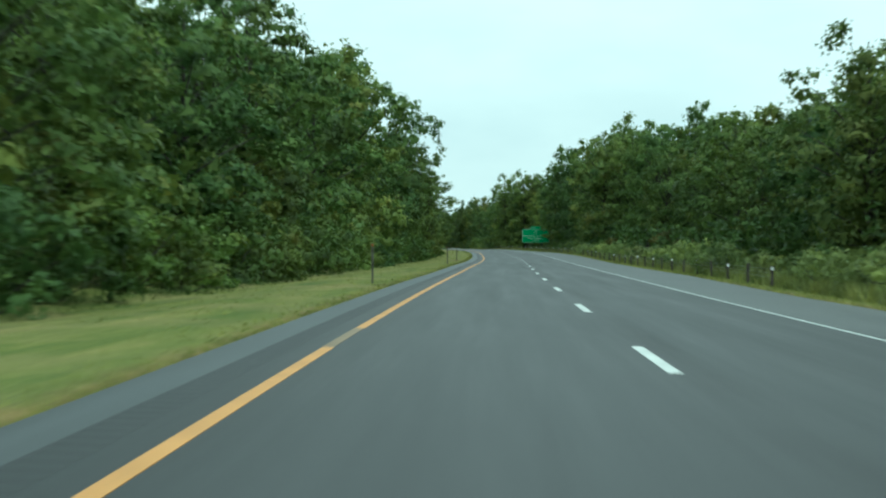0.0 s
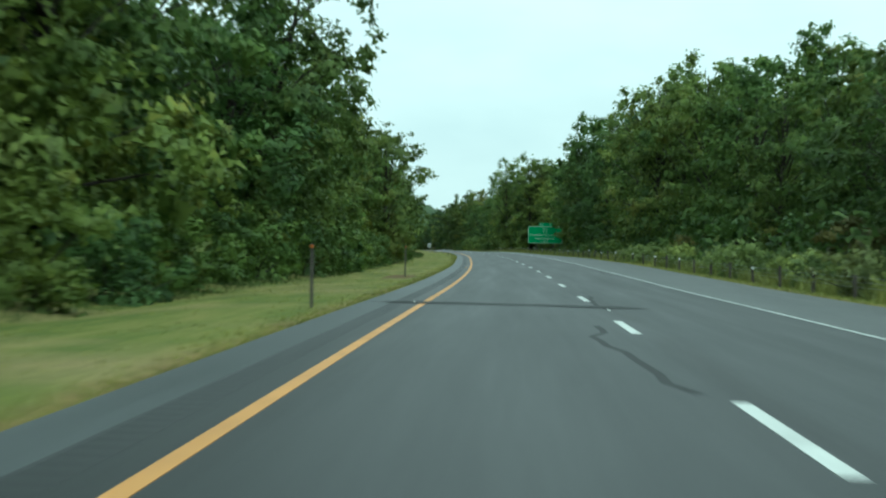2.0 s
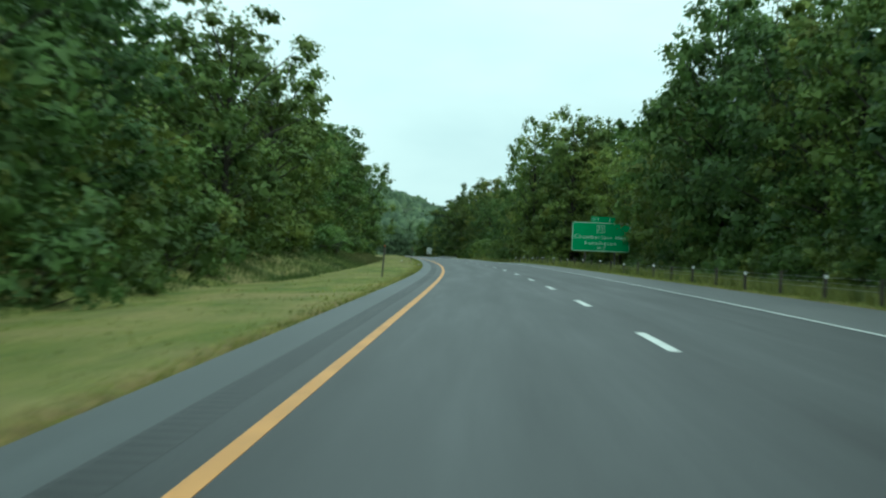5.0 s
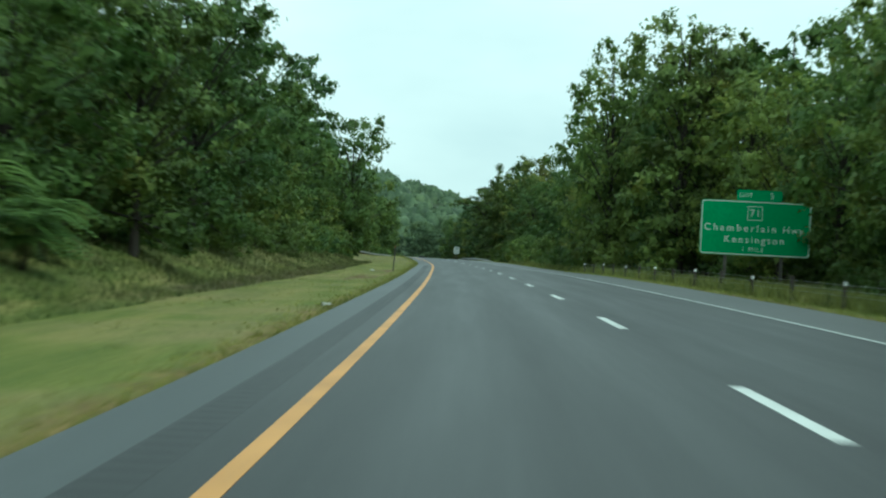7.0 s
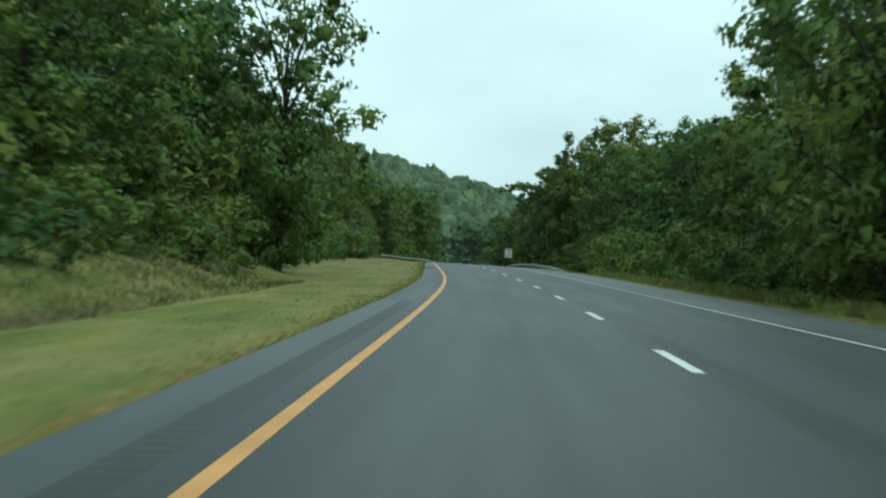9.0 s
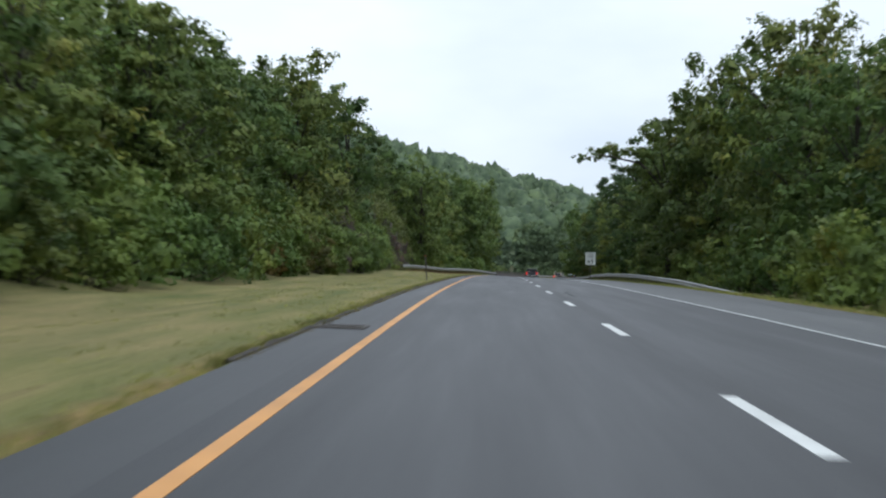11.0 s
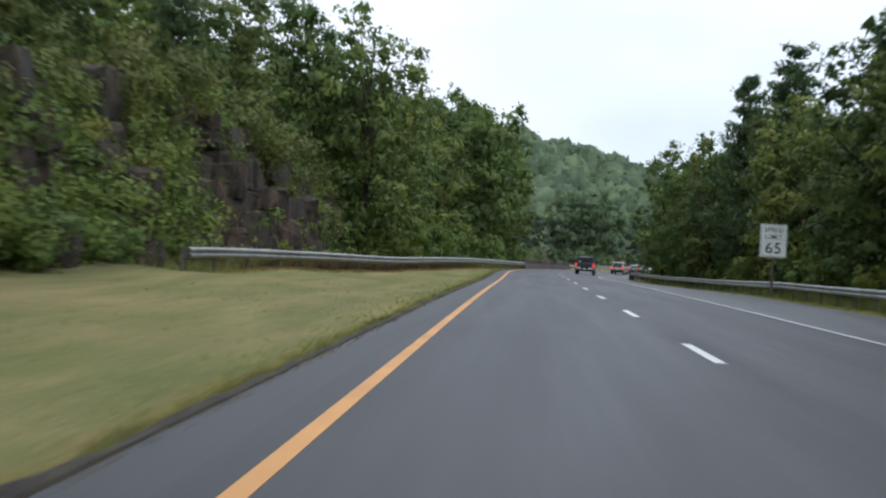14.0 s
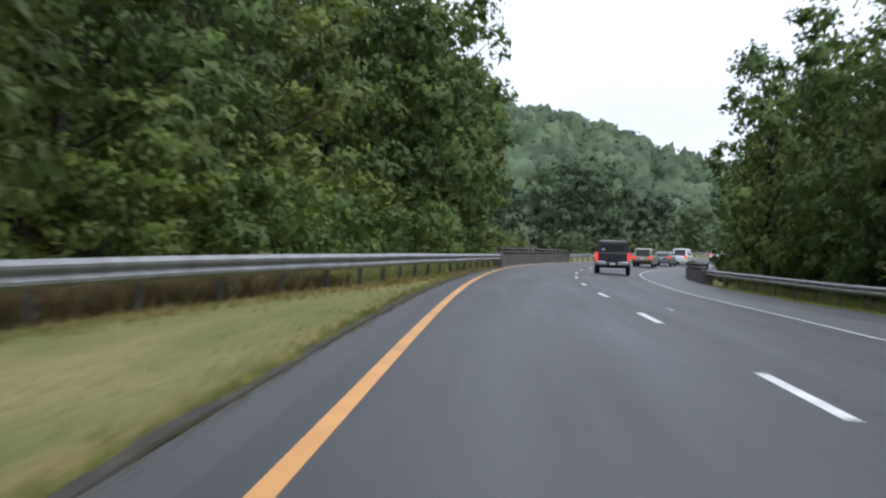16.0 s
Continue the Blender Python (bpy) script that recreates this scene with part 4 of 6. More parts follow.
for s, lat, k in ((146, -8.0, 1.0), (139, -8.8, 0.8), (120, 17.5, 1.3), (112, 19, 1.1), (166, 16.5, 1.0), (436, -10.4, 0.8), (441, -11, 0.8), (449, -11.0, 1.15), (452.5, -10.3, 0.95), (456, -11.2, 1.2), (461, -10.6, 0.7)):
    plant(TURNED, s, lat, k, s, 1.0, 0.2, "shrub with leaves turning yellow and rust")
for s, lat, k in ((475.5, -10.0, 1.75), (468.5, -11.4, 1.3), (484, -10.8, 1.0), (481.5, -10.4, 0.9), (488, -10.6, 0.75), (495, -10.4, 0.8), (501, -10.3, 0.6), (398, -11, 1.5), (388, -10, 1.3)):
    plant(BIG_BUSH, s, lat, k, s, 1.0, 0.2, "large rounded light green shrub on the verge")


def sumac(s, lat, seed, height):
    """A sumac clump: bare leaning stems, each with a crown of long drooping fronds of paired leaflets."""
    g = np.random.default_rng(seed)
    at = spot(s, lat, float(floor_up(s, lat)))
    bush = root("sumac", Matrix.Translation(at), "bright green sumac clump with long drooping fronds on the bank", "shrub", "sumac clumps")
    pieces, V = [], []
    for _ in range(7):
        a, h = g.uniform(0, 6.28), height * g.uniform(0.45, 1.0)
        top = np.array([math.cos(a) * 0.35 * h, math.sin(a) * 0.35 * h, h])
        pieces.append((((0, 0, -0.3), tuple(top * np.array([0.4, 0.4, 0.5])), tuple(top)), (0.020, 0.015, 0.008)))
        for k in range(10):
            b = k * 2.4 + a
            out, start = np.array([math.cos(b), math.sin(b), 0]), top - np.array([0, 0, 0.035 * k * h / 2])
            across, length = np.array([-out[1], out[0], 0]), g.uniform(0.7, 1.0)
            for j in range(1, 12):
                w = j / 11
                p = start + out * length * w + np.array([0, 0, 0.32 * w - 0.62 * w * w]) * length
                n = 0.20 * (1 - 0.55 * abs(2 * w - 0.8))
                for side in (-1, 1):
                    tip = p + across * side * n + out * 0.06 - np.array([0, 0, 0.05])
                    V += [p - out * 0.042, p + out * 0.042, tip]
    limbs("stem", bush, pieces, BARK)
    raw("fronds", np.array(V), np.arange(len(V)).reshape(-1, 3), SUMAC, bush)


SUMAC = leaf_material("sumac_leaves", [(0.0, (0.175, 0.285, 0.085)), (1.0, (0.215, 0.315, 0.098))])
for s, lat, h in ((249.6, -8.0, 1.7), (251.6, -7.7, 1.9), (253.4, -7.2, 1.2), (256.0, -7.6, 1.3)):
    sumac(s, lat, int(s), h)


# ---- far wooded hill ----
def build_hill():
    """The ridge beyond the river bend: ground and its canopy."""
    xs = np.linspace(-420, 330, 60)
    top = np.interp(xs, [-420, -230, -140, -101, -81, -64, -50, -38, -26, -16, -6, 2, 12, 34, 90, 330], [92, 80, 67, 60, 56, 50.5, 47, 44.5, 42, 38.5, 34.5, 31.5, 28, 23, 13, 6])
    V, F = [], []
    for i, x in enumerate(xs):
        for j, w in enumerate(np.linspace(0, 1, 14)):
            zz = top[i] * math.sin(min(w * 1.25, 1) * math.pi / 2) - 8
            V.append((x - 40 * w, 800 + 230 * w, zz))
    k = 14
    for i in range(len(xs) - 1):
        for j in range(k - 1):
            a = i * k + j
            F.append((a, a + k, a + k + 1, a + 1))
    hill = raw("backdrop_hill", V, F, LITTER, None, True)
    tagged(hill, "long wooded ridge rising beyond the bend in the road", "hill", kind="structure")
    g = np.random.default_rng(5)
    n = 1500
    x, w = g.uniform(-310, 120, n), g.uniform(0, 1, n) ** 0.8
    z = np.interp(x, xs, top) * np.sin(np.minimum(w * 1.25, 1) * math.pi / 2) - 8
    ring, tier = 9, 5
    ang, up = np.meshgrid(np.arange(ring) * 2 * math.pi / ring, np.linspace(0.0, 1.0, tier) * math.pi / 2)
    shell = np.stack([np.cos(up) * np.cos(ang), np.cos(up) * np.sin(ang), np.sin(up)], -1).reshape(-1, 3)
    size = np.stack([g.uniform(3.6, 6.6, n)] * 2 + [g.uniform(4.5, 8.5, n)], -1)
    lump = 1 + g.normal(0, 0.15, (n, ring * tier, 1))
    lump[:, -ring:] = 0.94
    at = np.stack([x - 40 * w, 800 + 230 * w, z - 1.0], -1)
    v = at[:, None, :] + shell[None] * size[:, None, :] * lump
    quads = np.array([(t * ring + k, t * ring + (k + 1) % ring, (t + 1) * ring + (k + 1) % ring, (t + 1) * ring + k) for t in range(tier - 1) for k in range(ring)])
    faces = (quads[None] + (np.arange(n) * ring * tier)[:, None, None]).reshape(-1, 4)
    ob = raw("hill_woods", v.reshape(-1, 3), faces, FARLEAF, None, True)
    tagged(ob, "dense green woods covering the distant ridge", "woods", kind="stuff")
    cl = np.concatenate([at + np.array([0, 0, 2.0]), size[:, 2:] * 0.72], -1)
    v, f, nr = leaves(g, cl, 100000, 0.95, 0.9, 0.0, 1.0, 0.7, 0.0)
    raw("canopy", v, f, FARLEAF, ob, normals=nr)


build_hill()


STRAW = leaf_material("dry_grass", [(0.0, (0.20, 0.16, 0.075)), (1.0, (0.26, 0.20, 0.09))], 0.8)


# ---- rock cutting behind the left guardrail ----
OLIVE = leaf_material("yellow_green_leaves", [(0.0, (0.105, 0.142, 0.044)), (0.6, (0.150, 0.172, 0.050)), (1.0, (0.185, 0.180, 0.056))])


def rock_mesh(seed):
    """A jointed block of traprock: flat faces, broken corners and a rough skin."""
    g = np.random.default_rng(seed)
    bm = fresh()
    bmesh.ops.create_cube(bm, size=1.0)
    skew = g.uniform(-0.10, 0.10, (8, 3))
    for v, k in zip(bm.verts, skew):
        v.co += Vector(k)
    bmesh.ops.subdivide_edges(bm, edges=bm.edges[:], cuts=2, use_grid_fill=True)
    for v in bm.verts:
        worn_off = 0.90 if sum(abs(c) > 0.36 for c in v.co) > 1 else 1.0
        v.co = v.co * worn_off + Vector(g.uniform(-0.035, 0.035, 3))
    me = bpy.data.meshes.new("rock")
    bm.to_mesh(me)
    bm.free()
    me.materials.append(ROCK)
    return me


def build_cliff():
    g = np.random.default_rng(77)
    cliff = root("rock_cliff", Matrix.Identity(4), "dark reddish-brown blasted rock cutting with ledges and weeds", "rock cliff", kind="structure")
    s = np.arange(470, 560.1, 1.0)
    crest = np.interp(s, [470, 475, 480, 487, 494, 500, 510, 530, 545, 553, 560], [1.0, 5.4, 6.6, 5.0, 4.4, 4.8, 6.2, 5.6, 4.2, 2.6, 0.6])
    cols = []
    for w in np.linspace(0, 1, 9):
        cols.append((-11.2 - 1.9 * w + 0.3 * np.sin(s * 1.3 + w * 7), -0.5 + w * (crest + 0.2)))
    strip("rock_face", ROCK, s, cols, cliff)
    meshes = [rock_mesh(i) for i in range(12)]
    clumps, crown = [], []
    x = 470.5
    while x < 559:
        w = g.uniform(0.5, 1.9)
        ledge = 0.45 * math.sin(x * 0.9) + g.uniform(-0.35, 0.35)
        top = float(np.interp(x, s, crest)) + g.uniform(-0.8, 0.3)
        z = -0.3
        while z < top:
            hgt = g.uniform(0.45, 1.7)
            back = 1.9 * max(z, 0) / 6.0
            ob = new("rock", meshes[int(g.integers(12))])
            ob.parent = cliff
            lat = -11.15 - back + ledge + g.uniform(-0.4, 0.35)
            ob.matrix_basis = Matrix.LocRotScale(spot(x + w / 2, lat, z + hgt / 2), Euler((g.uniform(-0.2, 0.2), g.uniform(-0.25, 0.12), radians(heading(x)) + g.uniform(-0.6, 0.6))), (g.uniform(0.9, 1.6), w * g.uniform(1.05, 1.35), hgt * g.uniform(1.0, 1.15)))
            if g.random() < 0.4:
                p = spot(x + w / 2, lat + 0.55, z + hgt * 0.9)
                clumps.append((p.x, p.y, p.z, g.uniform(0.3, 0.8)))
            z += hgt * 0.93
        p = spot(x, -12.4 + g.uniform(-0.6, 0.8), top + 0.4)
        clumps.append((p.x, p.y, p.z, g.uniform(0.6, 1.3)))
        # vines draped over the rock in a slope, growth along its foot, and boughs hanging over the far end
        for _ in range(7 if 486 < x < 513 else 1 if x > 540 or x < 474 else 0):
            up = g.uniform(0.1, 1.0)
            p = spot(x, -10.0 - 1.9 * up + g.uniform(-0.4, 0.4), up * top + 0.1)
            clumps.append((p.x, p.y, p.z, g.uniform(0.5, 1.05)))
        for _ in range(2 if x > 513 else 0):
            p = spot(x + g.uniform(-0.5, 0.5), -9.9 + g.uniform(-0.5, 0.6), g.uniform(0.05, 0.7))
            clumps.append((p.x, p.y, p.z, g.uniform(0.25, 0.55)))
        for _ in range(6 if x > 527 else 2 if x > 486 else 1):
            p = spot(x + g.uniform(-0.7, 0.7), -12.0 + g.uniform(-0.9, 0.7), top + g.uniform(-1.3 if x > 532 else 0.2, 1.9))
            crown.append((p.x, p.y, p.z, g.uniform(0.6, 1.2)))
        x += w * 0.95
    n = 9000
    q = g.uniform(473, 556, n)
    w = g.uniform(0, 1, n)
    p = spots(q, -12.0 - 1.8 * w, np.interp(q, s, crest) + 0.15 - 0.5 * (1 - w))
    tip = p + np.stack([g.normal(0.12, 0.2, n), g.normal(0, 0.2, n), g.uniform(0.4, 1.1, n)], -1)
    side = g.normal(0, 0.022, (n, 3))
    tagged(raw("crest_grass", np.stack([p - side, p + side, tip], 1).reshape(-1, 3), np.arange(3 * n).reshape(-1, 3), STRAW), "dry brown grass hanging over the top of the rock", "grass", kind="stuff")
    v, f, nr = leaves(g, np.array(clumps), 60000, 0.135)
    tagged(raw("ledge_growth", v, f, SHRUB, normals=nr), "weeds and vines growing on the rock ledges", "undergrowth", kind="stuff")
    v, f, nr = leaves(g, np.array(crown), 34000, 0.17, droop=0.25)
    tagged(raw("crest_growth", v, f, OLIVE, normals=nr), "yellow-green saplings and vines hanging over the rock's crest", "undergrowth", kind="stuff")


build_cliff()


# ---- guardrails ----
W_BEAM = [(0.0, 0.0), (0.03, 0.03), (0.08, 0.055), (0.08, 0.095), (0.02, 0.145), (0.02, 0.165), (0.08, 0.215), (0.08, 0.255), (0.03, 0.285), (0.0, 0.312),
          (-0.006, 0.312), (0.02, 0.28), (0.068, 0.25), (0.068, 0.22), (0.012, 0.168), (0.012, 0.142), (0.068, 0.09), (0.068, 0.06), (0.02, 0.034), (-0.006, 0.0)]


def beam_mesh(points, side):
    """A W-shaped beam through (s, lat, up) points, bulging towards the road."""
    V, F, k = [], [], len(W_BEAM)
    for i, (s, lat, up) in enumerate(points):
        V += [tuple(spot(s, lat + side * o, 0) + Vector((0, 0, up + z))) for o, z in W_BEAM]
        if i:
            a = (i - 1) * k
            F += [(a + j, a + (j + 1) % k, a + k + (j + 1) % k, a + k + j) for j in range(k)]
    return V, F


def guardrail(table, s0, s1, gap, side, label, tops=None):
    """Side is +1 where the road lies to the right of the rail."""
    rail = root("guardrail", Matrix.Identity(4), label, "guardrail", "guardrails")
    lat_of = lambda s: float(np.interp(s, *zip(*table)))
    up_of = lambda s, lat: float(np.interp(s, *zip(*tops))) - 0.312 if tops else float(np.mean([floor_up(q, lat_of(q)) for q in np.linspace(s - 10, s + 10, 9)])) + 0.40
    s = s0
    flip = 0.0
    while s < s1:
        e = min(s + gap, s1)
        flip = 0.004 - flip
        pts = [(q, lat_of(q) + side * flip, up_of(q, lat_of(q))) for q in np.linspace(s, e + 0.12, 4)]
        raw("beam", *beam_mesh(pts, side), STEEL, rail)
        lat = lat_of(s)
        g0 = float(floor_up(s, lat))
        if up_of(s, lat) > g0 + 0.05:
            top = up_of(s, lat) + 0.30
            m = Matrix.Translation(spot(s, lat, 0)) @ Matrix.Rotation(radians(heading(s)), 4, "Z")
            bm = box(fresh(), -side * 0.17 - 0.045, -side * 0.17 + 0.045, -0.05, 0.05, g0 - 0.4, top, 0.008)
            bm.transform(m)
            part("post", bm, POSTSTEEL, rail)
            bm = box(fresh(), min(-side * 0.12, -side * 0.005), max(-side * 0.12, -side * 0.005), -0.06, 0.06, top - 0.28, top - 0.01, 0.006)
            bm.transform(m)
            part("blockout", bm, WOODPOST, rail)
        s = e


RAIL_L = [(503, -8.0), (535, -4.75), (549, -3.4), (556, -2.5), (562, -1.9), (580, -1.0), (604, -0.45)]
RAIL_R = [(424, 12.9), (470, 13.1), (500, 13.0), (540, 13.4), (560, 13.6), (575, 13.2), (590, 12.0), (604, 10.3)]
guardrail(RAIL_L, 501.35, 604, 3.15, 1, "galvanised steel W-beam guardrail on dark posts beside grass")
guardrail(RAIL_R, 424, 604, 3.15, -1, "galvanised steel W-beam guardrail turned down at its end", [(424, -0.1), (436, 0.12), (447, 0.32), (474, 0.56), (505, 0.72), (545, 0.72), (575, 0.80), (606, 0.74)])

guardrail([(651, -0.5), (760, -0.7)], 651.6, 756, 3.15, 1, "galvanised steel W-beam guardrail beyond the bridge")


# ---- bridge parapets ----
def parapet(lat_a, s0, s1, side, height):
    wall = root("bridge_parapet", Matrix.Identity(4), "stained brown-grey concrete bridge parapet with metal rails on top", "bridge parapet", "bridge parapets")
    s = np.linspace(s0, s1, 14)
    a, b = lat_a, lat_a - side * 0.38
    v = np.stack([spots(s, a + 0 * s, 0 * s - 0.5), spots(s, a + 0 * s, 0 * s + height), spots(s, b + 0 * s, 0 * s + height), spots(s, b + 0 * s, 0 * s - 0.5)], 1).reshape(-1, 3)
    n, F = len(s), []
    for i in range(n - 1):
        for j in range(4):
            F.append((i * 4 + j, i * 4 + (j + 1) % 4, i * 4 + 4 + (j + 1) % 4, i * 4 + 4 + j))
    F += [(0, 1, 2, 3), ((n - 1) * 4 + 3, (n - 1) * 4 + 2, (n - 1) * 4 + 1, (n - 1) * 4)]
    raw("wall", v, F, PARAPET, wall)
    q = s0 + 0.4
    while q < s1:
        m = Matrix.Translation(spot(q, (a + b) / 2, 0)) @ Matrix.Rotation(radians(heading(q)), 4, "Z")
        bm = box(fresh(), -0.06, 0.06, -0.08, 0.08, height - 0.02, height + 0.44, 0.01)
        bm.transform(m)
        part("rail_post", bm, POSTSTEEL, wall)
        q += 2.6
    for up in (0.14, 0.34):
        pts = [tuple(spot(x, (a + b) / 2 + side * 0.06, height + up)) for x in s]
        V, F = tube(pts, [0.065] * len(pts), 8)
        raw("rail", [tuple(x) for x in V], F, POSTSTEEL, wall, True)
    for end in (s0, s1):
        m = Matrix.Translation(spot(end, (a + b) / 2, 0)) @ Matrix.Rotation(radians(heading(end)), 4, "Z")
        bm = box(fresh(), -0.26, 0.26, -0.35, 0.35, -0.5, height + 0.12, 0.03)
        bm.transform(m)
        part("end_post", bm, PARAPET, wall)


parapet(-0.40, 604, 651, 1, 0.64)
parapet(10.2, 604, 651, -1, 0.64)


# ---- marker posts on the left verge ----
def marker_post(s, lat, height, lean):
    at = spot(s, lat, float(floor_up(s, lat)))
    m = Matrix.Translation(at) @ Matrix.Rotation(radians(heading(s)), 4, "Z") @ Matrix.Rotation(radians(lean), 4, "Y")
    tall = height > 0.9
    ob = root("marker_post", m, "grey steel delineator post with an amber reflector in grass" if tall else "short dark weathered marker post standing in grass", "marker post", "verge marker posts")
    bm = box(fresh(), -0.019, 0.019, -0.014, 0.014, -0.3, height, 0.004)
    for k in (-0.030, 0.018):
        box(bm, k, k + 0.012, -0.02, 0.006, -0.3, height - 0.02, 0.003)
    part("post", bm, POSTSTEEL, ob)
    if tall:
        bm = fresh()
        bmesh.ops.create_cone(bm, cap_ends=True, segments=20, radius1=0.030, radius2=0.030, depth=0.02)
        bm.transform(Matrix.Translation((0, -0.03, height - 0.06)) @ Matrix.Rotation(radians(90), 4, "X"))
        part("reflector", bm, AMBER, ob, "round amber reflector")


for s, lat, h, lean in ((34.5, -2.05, 1.25, 0), (84, -1.9, 1.2, 0), (114, -2.33, 1.28, 1), (212, -2.2, 1.25, 3), (299, -2.0, 1.32, 3), (432, -1.75, 1.3, -5)):
    marker_post(s, lat, h, lean)


# ---- three-cable fence along the right shoulder ----
def cable_fence(s0, s1):
    fence = root("cable_fence", Matrix.Identity(4), "low three-cable roadside barrier on weathered posts with white reflectors", "cable barrier")
    lat_of = lambda s: float(edge_right(s)) + float(np.interp(s, [30, 100, 160, 260, 345], [1.1, 0.9, 0.8, 1.3, 0.9]))
    s, k = s0, 0
    while s <= s1:
        lat = lat_of(s)
        g0 = float(floor_up(s, lat))
        h = 0.74 + 0.05 * math.sin(k * 2.1)
        m = Matrix.Translation(spot(s, lat, 0)) @ Matrix.Rotation(radians(heading(s)), 4, "Z") @ Matrix.Rotation(0.03 * math.sin(k * 1.7), 4, "Y")
        bm = box(fresh(), -0.05, 0.05, -0.045, 0.045, g0 - 0.3, g0 + h, 0.008)
        bm.transform(m)
        p = part("post", bm, WOODPOST, fence)
        if k % 2 == 0:
            bm = box(fresh(), -0.045, 0.045, -0.062, -0.047, g0 + h - 0.14, g0 + h - 0.03, 0.004)
            bm.transform(m)
            part("reflector", bm, PEARL, p, "white reflector plate")
        s += 5.3
        k += 1
    for up in (0.36, 0.50, 0.64):
        pts = [tuple(spot(q, lat_of(q), float(floor_up(q, lat_of(q))) + up)) for q in np.arange(s0, s1, 5.3)]
        V, F = tube(pts, [0.0045] * len(pts), 5)
        raw("cable", [tuple(v) for v in V], F, STEEL, fence)


cable_fence(40.1, 328)


# ---- signs ----
def lettering(name, text, size, m, mat, parent, spread=1.0, bold=0.0, label=""):
    cu = bpy.data.curves.new(name, "FONT")
    cu.body, cu.size, cu.align_x, cu.align_y, cu.extrude, cu.offset = text, size, "CENTER", "CENTER", 0.002, bold
    cu.space_character = spread
    tmp = bpy.data.objects.new("tmp", cu)
    scene.collection.objects.link(tmp)
    me = bpy.data.meshes.new_from_object(tmp.evaluated_get(bpy.context.evaluated_depsgraph_get()))
    bpy.data.objects.remove(tmp)
    me.materials.clear()
    me.materials.append(mat)
    ob = new(name, me)
    ob.parent, ob.matrix_local = parent, m
    if label:
        ob["label"] = label
    return ob


def plate(bm, x0, x1, z0, z1, y0, y1, r):
    """An upright plate with rounded corners, facing -y."""
    pts = []
    for cx, cz, a in ((x1 - r, z0 + r, -90), (x1 - r, z1 - r, 0), (x0 + r, z1 - r, 90), (x0 + r, z0 + r, 180)):
        for k in range(6):
            t = radians(a + k * 18)
            pts.append((cx + r * math.cos(t), cz + r * math.sin(t)))
    lo, hi = [bm.verts.new((x, y0, z)) for x, z in pts], [bm.verts.new((x, y1, z)) for x, z in pts]
    bm.faces.new(lo)
    bm.faces.new(hi[::-1])
    n = len(pts)
    for i in range(n):
        bm.faces.new((lo[i], hi[i], hi[(i + 1) % n], lo[(i + 1) % n]))
    return bm


def frame_line(x0, x1, z0, z1, w, y, r):
    """A thin border, as a ring of proud strip."""
    bm = fresh()
    rings = []
    for d, yy in ((0, y), (w, y), (w, y + 0.004), (0, y + 0.004)):
        ring = []
        rr = max(r - d, 0.01)
        for cx, cz, a in ((x1 - d - rr, z0 + d + rr, -90), (x1 - d - rr, z1 - d - rr, 0), (x0 + d + rr, z1 - d - rr, 90), (x0 + d + rr, z0 + d + rr, 180)):
            for k in range(6):
                t = radians(a + k * 18)
                ring.append(bm.verts.new((cx + rr * math.cos(t), yy, cz + rr * math.sin(t))))
        rings.append(ring)
    n = len(rings[0])
    for q in range(4):
        a, b = rings[q], rings[(q + 1) % 4]
        for i in range(n):
            bm.faces.new((a[i], a[(i + 1) % n], b[(i + 1) % n], b[i]))
    return bm


FACE = Matrix.Rotation(radians(90), 4, "X")


